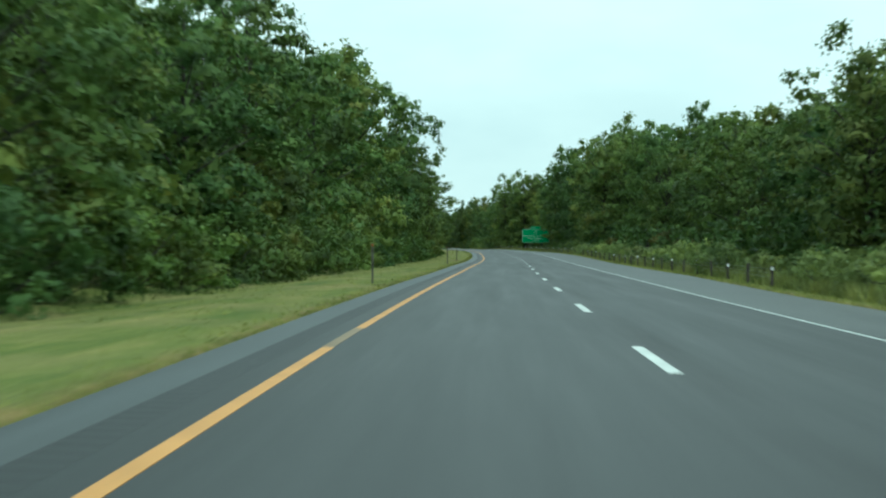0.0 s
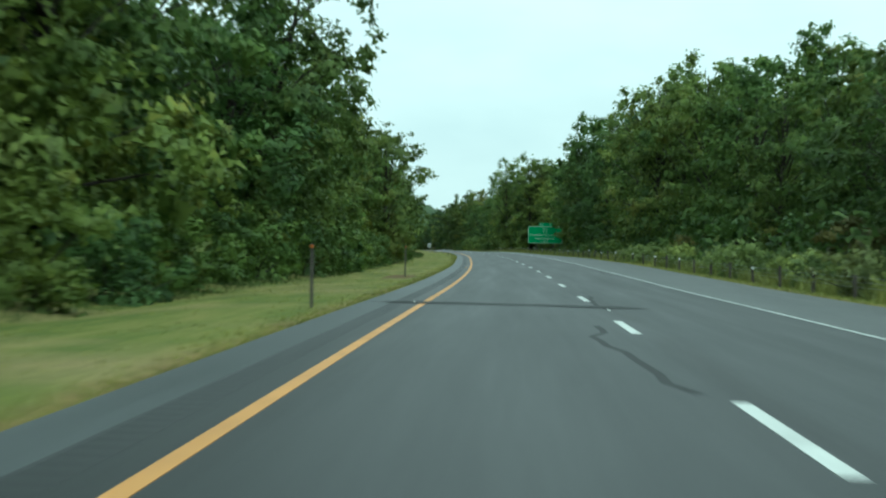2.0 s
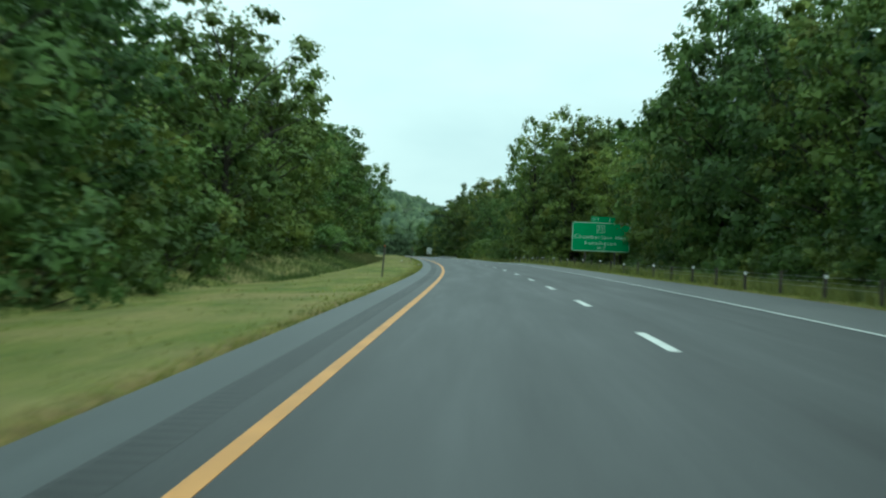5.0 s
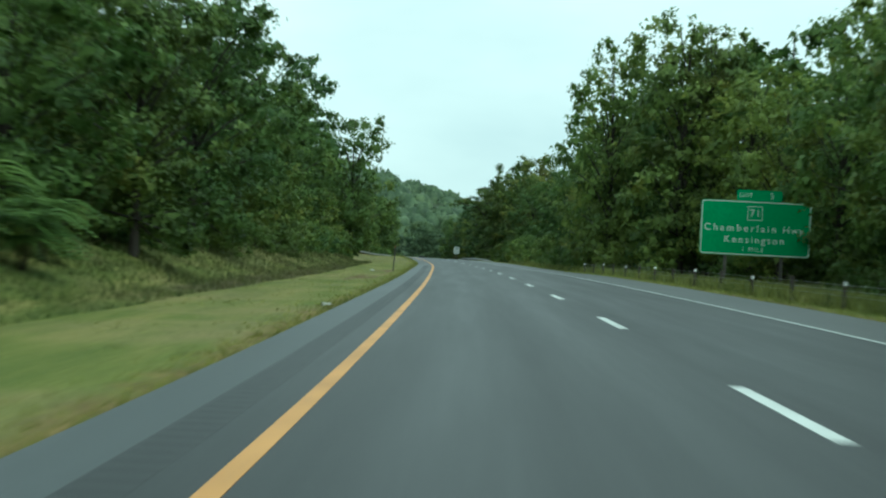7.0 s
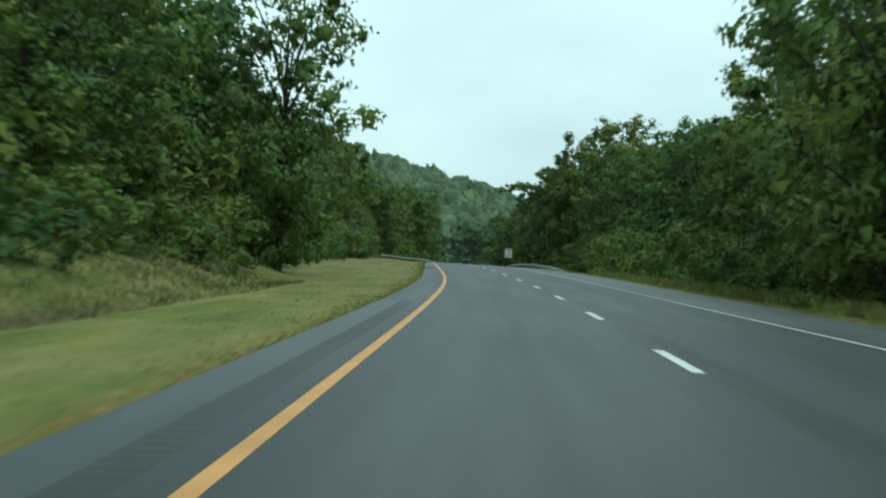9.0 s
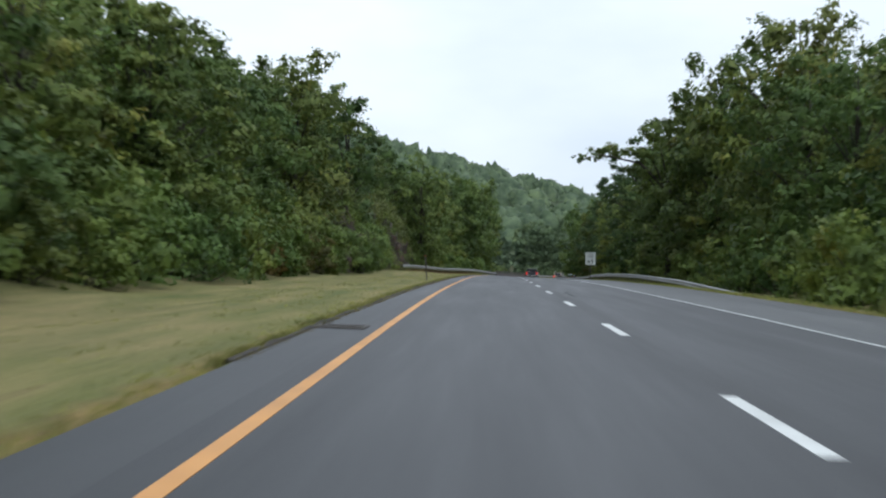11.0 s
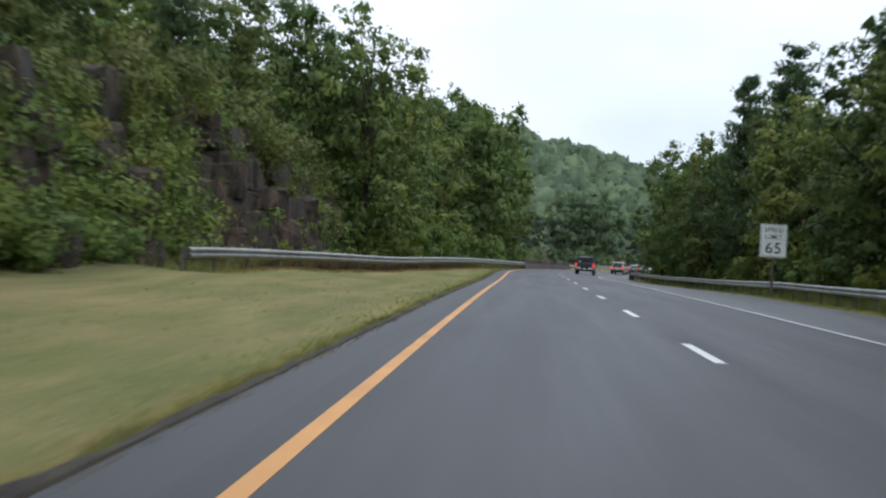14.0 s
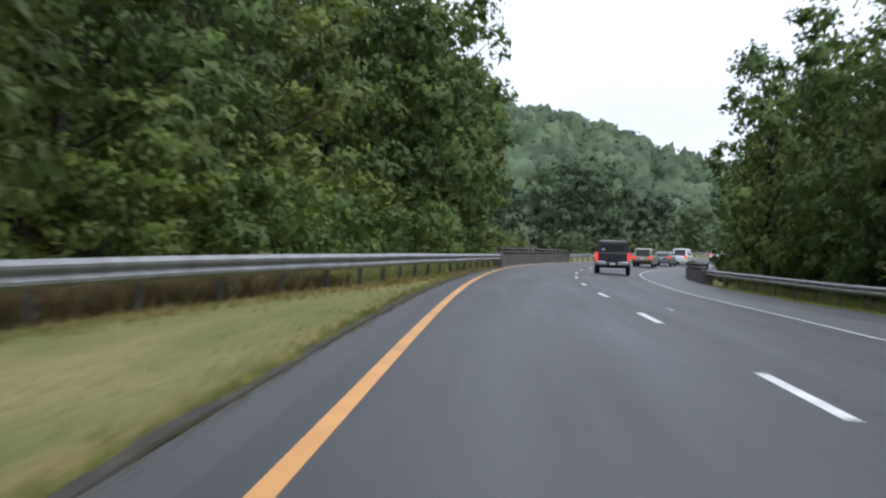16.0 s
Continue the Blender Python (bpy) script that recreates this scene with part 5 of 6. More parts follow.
def exit_sign():
    a, b = spot(305.2, 15.05, 0), spot(304.8, 21.2, 0)
    width = (b - a).xy.length
    mid_at = (a + b) / 2
    z0 = float(level(304, 10))
    m = Matrix.Translation((mid_at.x, mid_at.y, z0)) @ Matrix.Rotation(math.atan2(b.y - a.y, b.x - a.x), 4, "Z")
    sign = root("exit_sign", m, "large green highway exit sign with white lettering on two steel posts", "road sign")
    h0, h1, w = 1.55, 4.65, width / 2
    part("panel", plate(fresh(), -w, w, h0, h1, -0.03, 0.03, 0.22), SIGNGREEN, sign, "green reflective sign panel")
    part("border", frame_line(-w + 0.03, w - 0.03, h0 + 0.03, h1 - 0.03, 0.06, -0.036, 0.2), SIGNWHITE, sign)
    tab = part("exit_tab", plate(fresh(), -w * 0.36, w * 0.46, h1 + 0.01, h1 + 0.62, -0.03, 0.03, 0.08), SIGNGREEN, sign, "green exit number tab")
    lettering("exit_word", "EXIT", 0.34, Matrix.Translation((-0.62, -0.033, h1 + 0.31)) @ FACE, SIGNWHITE, tab, 1.15)
    lettering("exit_number", "5", 0.50, Matrix.Translation((0.85, -0.033, h1 + 0.31)) @ FACE, SIGNWHITE, tab)
    part("route_frame", frame_line(-0.48, 0.36, 3.55, 4.35, 0.035, -0.036, 0.02), SIGNWHITE, sign)
    lettering("route_number", "71", 0.58, Matrix.Translation((-0.05, -0.033, 3.95)) @ FACE, SIGNWHITE, sign, 1.1)
    lettering("road_name", "Chamberlain", 0.56, Matrix.Translation((-0.85, -0.033, 3.08)) @ FACE, SIGNWHITE, sign, 1.42, 0.004)
    lettering("road_kind", "Hwy", 0.56, Matrix.Translation((2.1, -0.033, 3.08)) @ FACE, SIGNWHITE, sign, 1.2)
    lettering("town_name", "Kensington", 0.56, Matrix.Translation((-0.05, -0.033, 2.44)) @ FACE, SIGNWHITE, sign, 1.34, 0.004)
    lettering("distance", "1 MILE", 0.36, Matrix.Translation((-0.1, -0.033, 1.90)) @ FACE, SIGNWHITE, sign, 1.25)
    for x in (-w * 0.52, w * 0.5):
        bm = box(fresh(), x - 0.08, x + 0.08, 0.03, 0.05, -1.0, h1 - 0.1)
        box(bm, x - 0.012, x + 0.012, 0.052, 0.18, -1.0, h1 - 0.1)
        box(bm, x - 0.08, x + 0.08, 0.182, 0.2, -1.0, h1 - 0.1)
        part("post", bm, POSTSTEEL, sign, "galvanised steel I-beam post")
    for z in (2.0, 2.9, 3.8, 4.4):
        part("stiffener", box(fresh(), -w + 0.1, w - 0.1, 0.031, 0.055, z, z + 0.08), STEEL, sign)


def speed_sign():
    at = spot(529.5, 12.70, 0)
    m = Matrix.Translation((at.x, at.y, float(level(529.5, 12.85)))) @ Matrix.Rotation(radians(heading(529.5) - 4), 4, "Z")
    sign = root("speed_sign", m, "white rectangular speed limit 65 sign on a steel post", "road sign")
    part("panel", plate(fresh(), -0.62, 0.62, 1.86, 3.42, -0.012, 0.012, 0.06), SIGNWHITE, sign)
    part("border", frame_line(-0.585, 0.585, 1.895, 3.385, 0.022, -0.016, 0.05), BLACK, sign)
    lettering("word_top", "SPEED", 0.31, Matrix.Translation((0, -0.014, 3.14)) @ FACE, BLACK, sign, 1.08, 0.002)
    lettering("word_below", "LIMIT", 0.31, Matrix.Translation((0, -0.014, 2.81)) @ FACE, BLACK, sign, 1.1, 0.002)
    lettering("number", "65", 0.72, Matrix.Translation((0, -0.014, 2.27)) @ FACE, BLACK, sign, 1.12, 0.005)
    bm = box(fresh(), -0.04, 0.04, 0.014, 0.03, -0.8, 3.3)
    box(bm, -0.05, -0.03, 0.031, 0.055, -0.8, 3.3)
    box(bm, 0.03, 0.05, 0.031, 0.055, -0.8, 3.3)
    part("post", bm, POSTSTEEL, sign)


exit_sign()
speed_sign()


# ---- vehicles standing in the right lane beyond the bridge ----
def paint(name, colour, rough=0.28):
    m, nt, b = material(name, rough, 0.0)
    col = blend(nt, 0.5, colour, ramp(nt, noise_tex(nt, 2.0), [(0.3, tuple(c * 0.8 for c in colour)), (0.7, tuple(min(1, c * 1.15) for c in colour))]))
    nt.links.new(col, b.inputs["Base Color"])
    b.inputs["Coat Weight"].default_value = 0.6
    return m


CURB = worn("broken_asphalt", (0.020, 0.0185, 0.017), (0.070, 0.060, 0.048), 2.2, 0.9, 0, 1.0)
TYRE = worn("tyre_rubber", (0.012, 0.012, 0.012), (0.025, 0.025, 0.024), 8.0, 0.85)
CHROME = worn("chrome", (0.55, 0.56, 0.57), (0.65, 0.66, 0.67), 3.0, 0.18, 1.0, 0.02)
TRIM = worn("black_trim", (0.008, 0.008, 0.009), (0.016, 0.016, 0.016), 3.0, 0.6)
GLASS, _, _ = material("tinted_glass", 0.06, 0.0, (0.02, 0.025, 0.028))
PLATE, _, _ = material("plate_pale", 0.5, 0.0, (0.6, 0.62, 0.6))
TAIL, tail_nt, tail_b = material("tail_lamp", 0.25, 0.0, (0.6, 0.02, 0.02))
tail_b.inputs["Emission Color"].default_value = (1.0, 0.05, 0.03, 1)
tail_b.inputs["Emission Strength"].default_value = 0.9


def hull(profile, w0, w1, z_split, bevel):
    """A body from a side profile (y, z); above z_split it narrows from w0 to w1."""
    bm = fresh()
    top = max(z for _, z in profile)
    def half(z):
        return w0 if z <= z_split else w0 + (w1 - w0) * (z - z_split) / (top - z_split)
    L = [bm.verts.new((-half(z), y, z)) for y, z in profile]
    R = [bm.verts.new((half(z), y, z)) for y, z in profile]
    bm.faces.new(L)
    bm.faces.new(R[::-1])
    n = len(profile)
    for i in range(n):
        bm.faces.new((L[i], R[i], R[(i + 1) % n], L[(i + 1) % n]))
    bmesh.ops.recalc_face_normals(bm, faces=bm.faces[:])
    bmesh.ops.bevel(bm, geom=bm.edges[:], offset=bevel, segments=2, affect="EDGES", profile=0.5)
    return bm


def wheel(parent, x, y, r, w):
    bm = fresh()
    bmesh.ops.create_cone(bm, cap_ends=True, segments=28, radius1=r, radius2=r, depth=w)
    bmesh.ops.bevel(bm, geom=[e for e in bm.edges if e.calc_face_angle(0) > 0.8], offset=0.035, segments=2, affect="EDGES")
    m = Matrix.Translation((x, y, r)) @ Matrix.Rotation(radians(90), 4, "Y")
    bm.transform(m)
    t = part("wheel", bm, TYRE, parent)
    bm = fresh()
    bmesh.ops.create_cone(bm, cap_ends=True, segments=24, radius1=r * 0.62, radius2=r * 0.55, depth=w + 0.02)
    bm.transform(m)
    part("rim", bm, STEEL, t)


def vehicle(name, s, lat, kind, body_paint, label):
    m = Matrix.Translation(spot(s, lat, 0.004)) @ Matrix.Rotation(radians(heading(s)), 4, "Z")
    car = root(name, m, label, "car" if kind != "pickup" else "pickup truck", "vehicles ahead")
    if kind == "pickup":
        half, r, wy = 1.0, 0.42, (-1.75, 1.9)
        part("body", hull([(-2.85, 0.66), (-2.85, 1.30), (-0.55, 1.30), (-0.5, 1.32), (1.2, 1.32), (2.7, 1.22), (2.9, 0.95), (2.9, 0.56), (-2.7, 0.60)], half, half, 2.0, 0.05), body_paint, car)
        cab = part("cab", hull([(-0.62, 1.25), (-0.5, 1.90), (0.35, 1.95), (1.25, 1.28)], half - 0.06, half - 0.2, 1.3, 0.06), body_paint, car)
        part("rear_window", box(fresh(), -0.66, 0.66, -0.645, -0.585, 1.42, 1.80, 0.03), GLASS, cab, "tinted rear window")
        cap = part("bed_cover", hull([(-2.80, 1.27), (-2.70, 1.90), (-0.66, 1.94), (-0.66, 1.27)], half - 0.05, half - 0.18, 1.3, 0.05), TRIM, car, "black truck bed cap")
        part("cap_window", box(fresh(), -0.66, 0.66, -2.79, -2.66, 1.38, 1.80, 0.02), GLASS, cap)
        part("sticker", box(fresh(), -0.62, -0.44, -2.80, -2.789, 1.40, 1.50, 0.003), PLATE, cap, "pale sticker on the cap window")
        part("tailgate", box(fresh(), -0.78, 0.78, -2.885, -2.845, 0.72, 1.25, 0.02), body_paint, car)
        bumper = part("bumper", box(fresh(), -0.97, 0.97, -3.02, -2.86, 0.56, 0.80, 0.05), CHROME, car, "bright chrome step bumper")
        part("step_pad", box(fresh(), -0.42, 0.42, -3.03, -2.98, 0.74, 0.815, 0.01), TRIM, bumper)
        part("plate_recess", box(fresh(), -0.30, 0.30, -3.028, -3.0, 0.575, 0.73, 0.01), TRIM, bumper)
        part("plate", box(fresh(), -0.16, 0.16, -3.040, -3.029, 0.59, 0.71, 0.004), PLATE, car)
        part("undertray", box(fresh(), -0.80, 0.80, -2.80, 2.6, 0.42, 0.58, 0.03), TRIM, car, "dark chassis frame")
        for x in (-1, 1):
            part("mirror", box(fresh(), x * 1.12 - 0.10, x * 1.12 + 0.10, 0.55, 0.68, 1.28, 1.50, 0.03), TRIM, car, "black door mirror")
        lamp = ((0.82, 0.985, -2.89, -2.80, 0.84, 1.26),)
    else:
        tall = {"suv": 1.72, "van": 1.78, "sedan": 1.45}[kind]
        half, r, wy = 0.92, 0.34, (-1.35, 1.4)
        rear = -2.3
        part("body", hull([(rear, 0.42), (rear - 0.05, 0.75), (rear + 0.06, 1.0), (0.9, 1.0), (2.1, 0.86), (2.3, 0.62), (2.3, 0.3), (rear + 0.1, 0.3)], half, half - 0.02, 0.8, 0.07), body_paint, car)
        back = rear + (0.15 if kind != "sedan" else 0.75)
        cab = part("cabin", hull([(back, 0.96), (back + (0.18 if kind != "sedan" else 0.55), tall - 0.05), (back + 0.9, tall), (0.35, tall - 0.02), (1.15, 0.98)], half - 0.05, half - 0.22, 1.0, 0.06), body_paint, car)
        lean = 0.18 if kind != "sedan" else 0.55
        bm = box(fresh(), -0.60, 0.60, -0.02, 0.02, 0.0, (tall - 1.12), 0.02)
        bm.transform(Matrix.Translation((0, back + 0.0, 1.04)) @ Matrix.Rotation(-math.atan2(lean, tall - 1.01), 4, "X"))
        part("rear_window", bm, GLASS, cab, "tinted rear window")
        for x in (-1, 1):
            bm = box(fresh(), -0.012, 0.012, back + 0.55, 0.55, 1.06, tall - 0.14, 0.01)
            bm.transform(Matrix.Translation((x * (half - 0.105), 0, 0)) @ Matrix.Rotation(-x * 0.20, 4, "Y") @ Matrix.Translation((x * 0.25, 0, 0)))
            part("side_window", bm, GLASS, cab)
        part("bumper", box(fresh(), -0.88, 0.88, rear - 0.12, rear + 0.02, 0.36, 0.60, 0.04), TRIM if kind == "suv" else body_paint, car)
        part("plate", box(fresh(), -0.16, 0.16, rear - 0.075, rear - 0.055, 0.72, 0.84, 0.004), PLATE, car)
        lamp = ((0.62, 0.88, rear - 0.07, rear + 0.05, 0.80, 1.02),)
    for x0, x1, y0, y1, z0, z1 in lamp:
        part("tail_light", box(fresh(), x0, x1, y0, y1, z0, z1, 0.015), TAIL, car, "lit red tail light")
        part("tail_light", box(fresh(), -x1, -x0, y0, y1, z0, z1, 0.015), TAIL, car, "lit red tail light")
    for y in wy:
        for x in (-1, 1):
            wheel(car, x * (half - 0.12), y, r, 0.24)


vehicle("pickup_truck", 612, 5.5, "pickup", paint("dark_blue_paint", (0.012, 0.014, 0.022)), "dark blue-black pickup truck with red tail lights lit")
vehicle("estate_car", 660, 5.3, "suv", paint("tan_paint", (0.25, 0.19, 0.135)), "tan estate car braking on the bend beyond the bridge")
vehicle("saloon_car", 675, 5.25, "sedan", paint("grey_green_paint", (0.10, 0.135, 0.14)), "grey-green saloon car on the bend beyond the bridge")
vehicle("white_van", 687, 5.3, "van", paint("white_paint_van", (0.66, 0.68, 0.68)), "white passenger van on the bend beyond the bridge")
vehicle("white_car", 711, 5.0, "suv", paint("white_paint_car", (0.68, 0.69, 0.68)), "white car rounding the far bend")


# ---- drains, tar seams and pavement joints ----
def drain(s, lat):
    m = Matrix.Translation(spot(s, lat, 0.004)) @ Matrix.Rotation(radians(heading(s)), 4, "Z")
    ob = root("drain_grate", m, "rusty iron storm drain grate set in the shoulder", "drain grate", "drain grates")
    part("frame", frame_flat(0.48, 0.38, 0.06), POSTSTEEL, ob)
    for k in range(7):
        y = -0.33 + k * 0.11
        part("bar", box(fresh(), -0.31, 0.31, y - 0.022, y + 0.022, 0.0, 0.012), POSTSTEEL, ob)


def frame_flat(a, b, w):
    bm = fresh()
    box(bm, -b, b, -a, -a + w, 0, 0.014)
    box(bm, -b, b, a - w, a, 0, 0.014)
    box(bm, -b, -b + w, -a + w, a - w, 0, 0.014)
    box(bm, b - w, b, -a + w, a - w, 0, 0.014)
    return bm


drain(382.7, -0.62)
drain(461.2, -0.62)

g = np.random.default_rng(3)
for s0, lat0, n in ((70, 3.2, 10), (86, 3.8, 8), (119, 6.4, 9), (150, 5.2, 8), (240, 4.6, 9), (372, 5.6, 10), (404, 4.1, 7), (497, 5.0, 6)):
    q = np.linspace(s0, s0 + n, 12)
    c = lat0 + np.cumsum(g.normal(0, 0.07, 12))
    ob = strip("tar_seam", JOINT, q, [(c - 0.05, -0.01), (c - 0.05, 0.0035), (c + 0.055, 0.0035), (c + 0.055, -0.01)])
    tagged(ob, "wandering dark sealed crack in the asphalt", "tar seam", "tar seams", "structure")
for s0, lo, hi, mat in ((86.6, -1.05, 4.6, JOINT), (500.7, 3.62, 4.6, TAR)):
    c = np.linspace(lo, hi, 40)
    ends = np.clip(np.minimum(c - lo, hi - c) / 0.5, 0.15, 1)
    a = s0 + g.normal(0, 0.035, 40) - 0.05 * np.sin(c * 1.9)
    b = s0 + 1.1 * ends + g.normal(0, 0.05, 40)
    V = np.concatenate([spots(a, c, 0.0105 + 0 * c), spots(b, c, 0.0105 + 0 * c)])
    ob = raw("pavement_joint", [tuple(v) for v in V], [(k, k + 1, k + 41, k + 40) for k in range(39)], mat)
    tagged(ob, "dark transverse patched joint across the lanes", "pavement joint", "pavement joints", "structure")


# ---- grass blades along the pavement's edges and tall weeds on the bank ----
def blades(name, s, lat, height, width, mat, label, seed):
    g = np.random.default_rng(seed)
    n = len(s)
    p = spots(s, lat, floor_up(s, lat) - 0.01)
    a = g.uniform(0, 6.28, n)
    d = np.stack([np.cos(a), np.sin(a), np.zeros(n)], -1) * (width * g.uniform(0.6, 1.4, n))[:, None]
    tip = p + np.stack([g.normal(0, 0.35, n) * height, g.normal(0, 0.35, n) * height, height * g.uniform(0.6, 1.2, n)], -1)
    v = np.stack([p - d, p + d, tip], 1).reshape(-1, 3)
    return tagged(raw(name, v, np.arange(3 * n).reshape(-1, 3), mat), label, "grass", kind="stuff")


n = 42000
s = g.uniform(-4, 600, n)
d = g.exponential(0.17, n) - 0.03 + np.where(s > 376, 0.06, 0.0)
blades("verge_grass", s, edge_left(s) - d, 0.075 + 0 * s, 0.014, BLADE, "ragged yellow-green grass fringe along the pavement", 1)
n = 14400
s = g.uniform(8, 590, n // 8).repeat(8) + g.normal(0, 0.5, n)
d = (0.25 + g.uniform(0, 5.5, n // 8)).repeat(8) + g.normal(0, 0.22, n)
blades("verge_grass", s, edge_left(s) - np.abs(d), 0.065 + 0 * s, 0.014, BLADE, "scattered tufts of coarse grass on the mown verge", 7)
n = 36000
s = g.uniform(5, 600, n)
d = g.exponential(0.7, n) + 0.02
blades("verge_grass", s, edge_right(s) + d, 0.11 + 0 * s, 0.016, BLADE, "uneven grass and weeds beside the breakdown shoulder", 2)
n = 64000
s = np.concatenate([g.uniform(205, 345, n * 3 // 4), g.uniform(10, 205, n // 4)])
d = np.where((s > 205) & (s < 345), 3.9 + 5.4 * g.beta(1.1, 1.3, n), g.uniform(5.0, 7.5, n))
WEED = leaf_material("tall_weeds", [(0.0, (0.13, 0.17, 0.055)), (0.55, (0.20, 0.215, 0.075)), (1.0, (0.27, 0.24, 0.10))], 0.9)
BROWN = leaf_material("dry_bracken", [(0.0, (0.070, 0.048, 0.030)), (0.6, (0.115, 0.075, 0.045)), (1.0, (0.150, 0.105, 0.060))], 0.9)
BANKWEED = leaf_material("bank_weeds", [(0.0, (0.074, 0.098, 0.036)), (0.5, (0.112, 0.116, 0.050)), (1.0, (0.140, 0.116, 0.060))], 0.9)
tall = 0.20 + 0.10 * np.sin(s * 0.7 + d) * np.sin(s * 0.23 - d * 1.7)
fresh_end = s < g.normal(258, 6, n)
GREENWEED = leaf_material("green_bank_weeds", [(0.0, (0.074, 0.118, 0.036)), (0.6, (0.105, 0.145, 0.044)), (1.0, (0.135, 0.150, 0.055))], 0.9)
for pick, mat, look_of in ((~fresh_end, BANKWEED, "tall brownish weeds and seed heads below the trees"), (fresh_end, GREENWEED, "low green weeds at the foot of the trees")):
    blades("tall_weeds", s[pick], edge_left(s[pick]) - d[pick], tall[pick], 0.009, mat, look_of, 4)
n = 45000
s = g.uniform(20, 400, n)
d = 1.1 + g.exponential(2.0, n)
blades("tall_weeds", s, edge_right(s) + d, 0.52 + 0 * s, 0.03, WEED, "pale tall weeds behind the cable barrier", 5)

n = 7000
s = g.uniform(503, 603, n)
d = g.exponential(0.9, n) + 0.25
lat = np.interp(s, *zip(*RAIL_L)) - d
keep = lat > -10
blades("rail_weeds", s[keep], lat[keep], 0.36 + 0 * s[keep], 0.018, WEED, "tall weeds and brush behind the guardrail", 9)

n = 30000
s = g.normal(536, 13, n)
lat = np.interp(s, *zip(*RAIL_L)) - 0.22 - g.exponential(1.5, n)
keep = (lat > -10.8) & (s > 508) & (s < 561)
blades("dry_brush", s[keep], lat[keep], 0.34 + 0 * s[keep], 0.032, BROWN, "dry reddish-brown brush and bracken behind the guardrail", 14)

n = 6000
s = g.uniform(503, 600, n)
lat = np.interp(s, *zip(*RAIL_L)) + g.normal(0.15, 0.22, n)
blades("rail_straw", s, lat, 0.12 + 0 * s, 0.016, STRAW, "dry mown straw left at the foot of the guardrail", 10)
n = 14000
s = g.uniform(450, 600, n)
lat = np.interp(s, *zip(*RAIL_R)) + 0.3 + g.exponential(1.3, n)
blades("rail_weeds", s, lat, 0.45 + 0 * s, 0.024, WEED, "pale tall weeds between the guardrail and the trees", 12)


# ---- low asphalt curb along the left edge, broken and overgrown ----
s = np.arange(376.0, 604.0, 0.3)
e = edge_left(s)
g = np.random.default_rng(19)
wander = np.convolve(g.normal(0, 0.035, len(s)), np.ones(3) / 3, "same")
lump = np.convolve(g.normal(0, 0.025, len(s)), np.ones(2) / 2, "same")
ob = strip("asphalt_curb", CURB, s, [(e - 0.11 + wander * 0.6, -0.08), (e - 0.095 + wander * 0.6, 0.02 + lump * 0.6), (e - 0.06 + wander * 0.4, 0.032 + lump * 0.6), (e - 0.025 + wander * 0.4, 0.014), (e - 0.015 + wander * 0.4, -0.01)])
tagged(ob, "low dark crumbling asphalt curb between pavement and grass", "curb", kind="structure")
n = 16000
q = g.uniform(376, 604, n // 16).repeat(16) + g.normal(0, 0.22, n)
d = g.normal(0.13, 0.05, n)
n_straw = 9000
w = g.uniform(376, 604, n_straw)
blades("curb_straw", w, edge_left(w) + np.abs(g.normal(0.015, 0.03, n_straw)), 0.10 + 0 * w, 0.018, STRAW, "dry straw and grit lying along the foot of the curb", 13)
blades("curb_weeds", q, edge_left(q) - d, 0.11 + 0 * q, 0.02, WEED, "weeds sprouting through the broken curb", 8)


# ---- small litter and marks ----
def litter_scrap(s, lat, size, mat, label):
    """A crumpled scrap lying on the ground."""
    g = np.random.default_rng(int(s * 10))
    bm = fresh()
    bmesh.ops.create_grid(bm, x_segments=5, y_segments=4, size=0.5)
    for v in bm.verts:
        v.co = Vector((v.co.x * size, v.co.y * size * 0.6, float(g.uniform(0.0, 0.28)) * size + 0.012))
    me = bpy.data.meshes.new("litter_scrap")
    bm.to_mesh(me)
    bm.free()
    me.materials.append(mat)
    ob = new("litter_scrap", me)
    up = max(float(floor_up(s, lat)), 0.0) if edge_left(s) < lat < edge_right(s) else float(floor_up(s, lat))
    ob.matrix_basis = Matrix.Translation(spot(s, lat, up)) @ Matrix.Rotation(radians(heading(s)) + s, 4, "Z")
    return tagged(ob, label, "litter", "roadside litter")


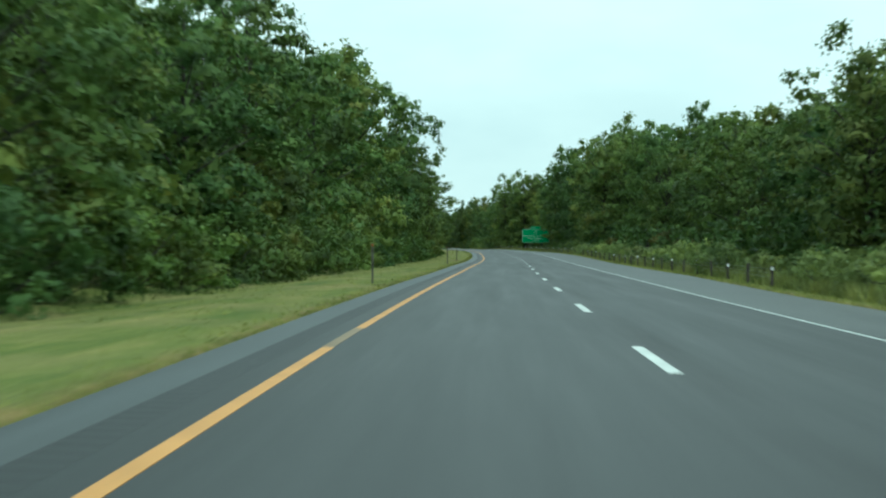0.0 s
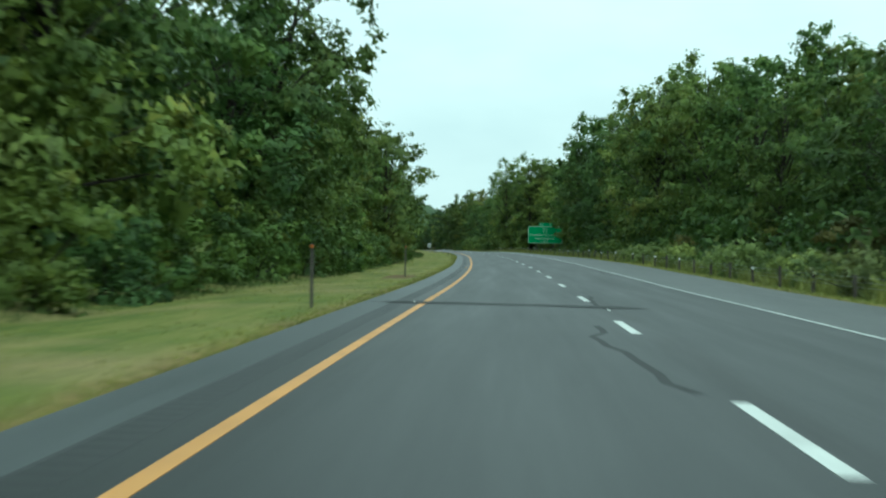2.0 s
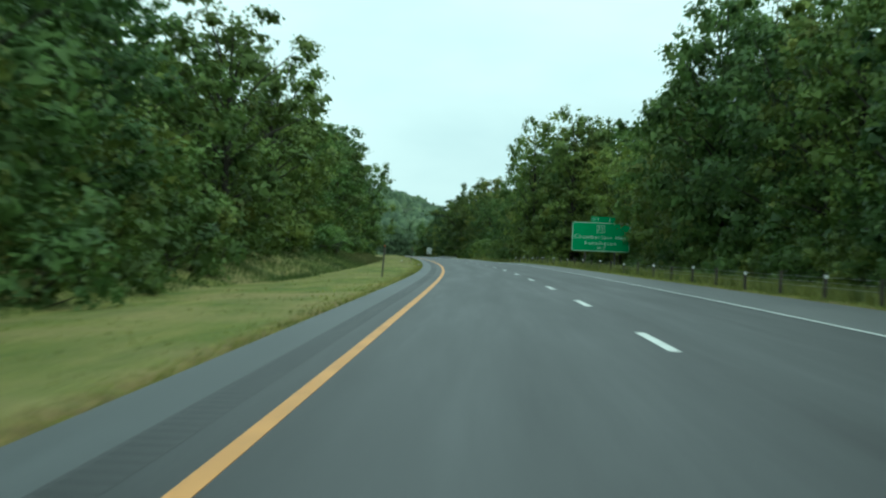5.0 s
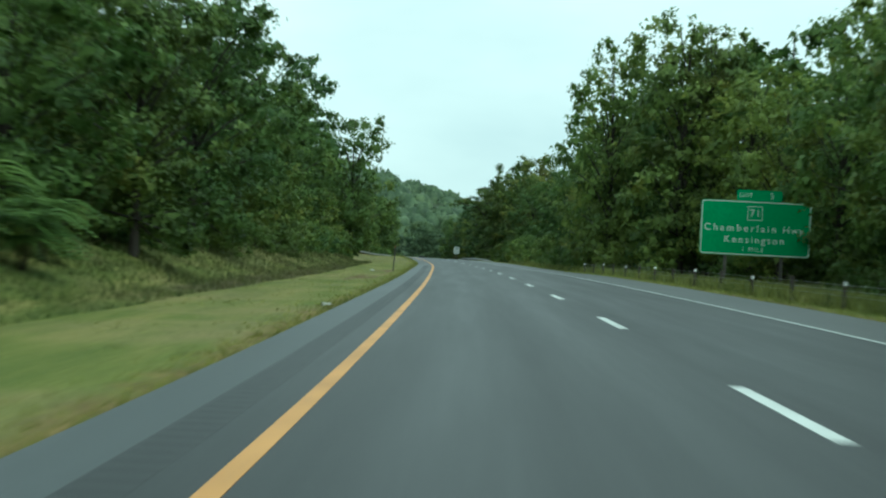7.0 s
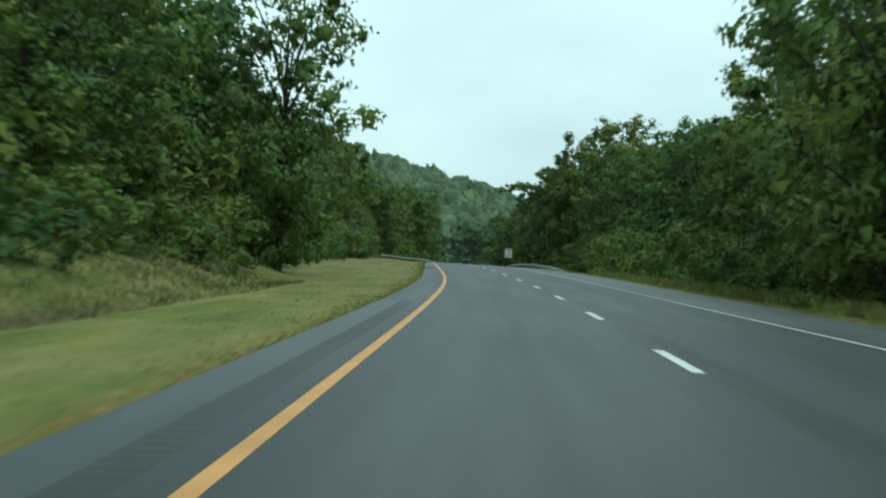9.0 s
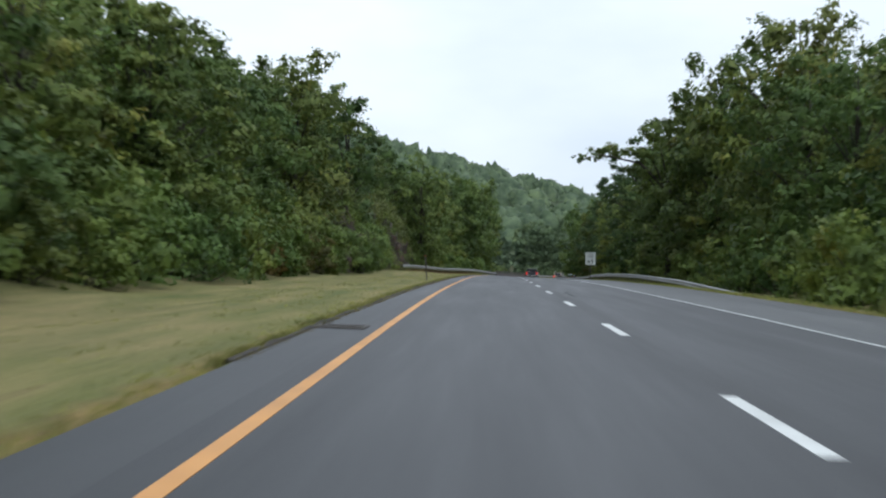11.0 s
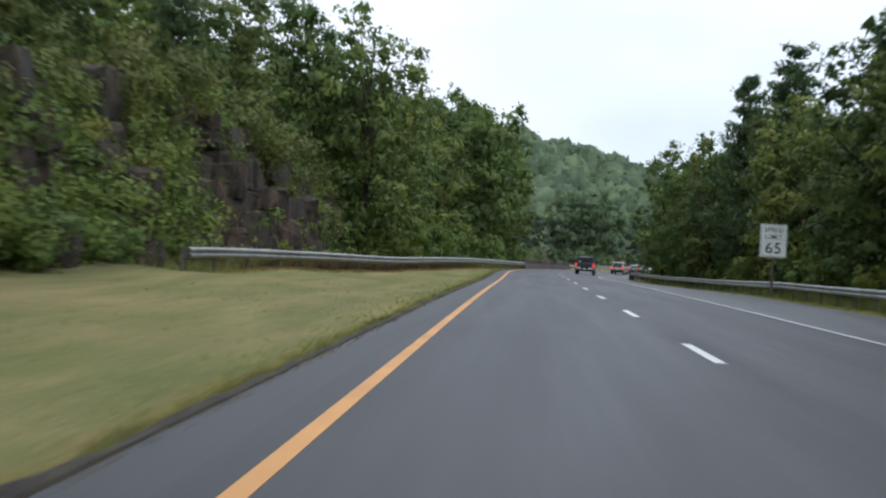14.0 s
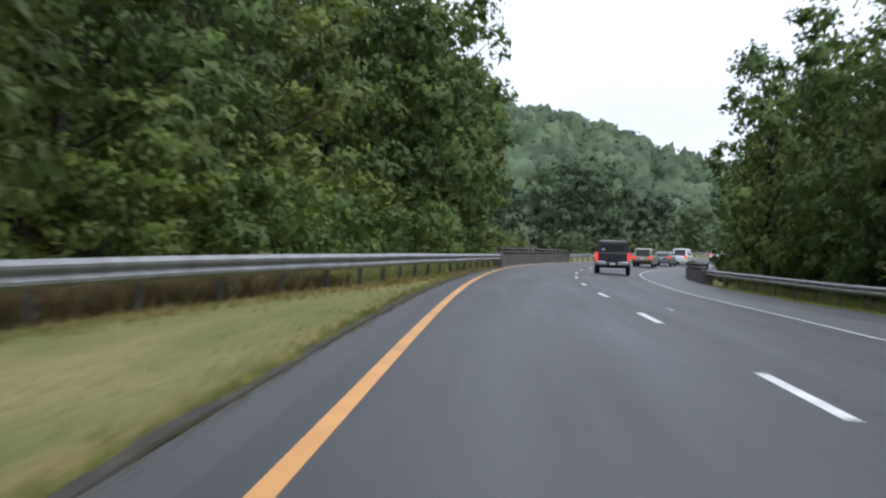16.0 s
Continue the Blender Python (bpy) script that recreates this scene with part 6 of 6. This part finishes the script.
SCRAP = worn("dirty_paper", (0.50, 0.50, 0.47), (0.62, 0.61, 0.57), 9.0, 0.8)
DRYLEAF = worn("dry_leaf", (0.34, 0.21, 0.10), (0.48, 0.32, 0.16), 12.0, 0.9)
litter_scrap(253.3, -1.42, 0.24, SCRAP, "crumpled white paper scrap lying on grass")
litter_scrap(297.1, -2.99, 0.34, SCRAP, "crumpled white paper scrap lying on grass")
litter_scrap(516.0, -8.4, 0.26, SCRAP, "crumpled white paper scrap below the guardrail")
litter_scrap(136.8, -0.22, 0.17, DRYLEAF, "pale dry leaf lying beside the yellow line")
litter_scrap(87.0, -0.20, 0.10, SCRAP, "pale flattened scrap beside the yellow line")
line_strip("paint_remnant", WHITE, 85.4, 86.5, 3.75, 0.035, "thin faded remnant of white lane paint", "road line", "paint remnants")
line_strip("paint_remnant", WHITE, 559.5, 560.6, 4.5, 0.05, "thin faded remnant of white lane paint", "road line", "paint remnants")


def fallen_branch(s, lat, length):
    g = np.random.default_rng(6)
    base = new("fallen_branch")
    pieces = [(((0, 0, 0.05), (length * 0.35, 0.12, 0.22), (length * 0.7, -0.1, 0.30), (length, 0.15, 0.62)), (0.055, 0.045, 0.03, 0.01))]
    for k in range(6):
        x = length * (0.25 + 0.11 * k)
        pieces.append((((x, 0, 0.2), (x + 0.35, float(g.uniform(-0.4, 0.4)), float(g.uniform(0.3, 0.8))), (x + 0.7, float(g.uniform(-0.7, 0.7)), float(g.uniform(0.1, 1.1)))), (0.022, 0.014, 0.005)))
    limbs("limb", base, pieces, BARK)
    base.matrix_basis = Matrix.Translation(spot(s, lat, float(floor_up(s, lat)) - 0.03)) @ Matrix.Rotation(radians(heading(s) + 8), 4, "Z")
    tagged(base, "dead fallen branch lying in weeds on the bank", "branch")


fallen_branch(246.5, -8.7, 2.5)


def stone(s, lat, size):
    ob = new("stone", rock_mesh(int(s)))
    ob.matrix_basis = Matrix.LocRotScale(spot(s, lat, float(floor_up(s, lat)) + size * 0.2), Euler((0.2, 0.1, s)), (size, size * 0.8, size * 0.6))
    tagged(ob, "dark half-buried stone on the grassy bank", "stone")


stone(294.8, -8.7, 0.42)
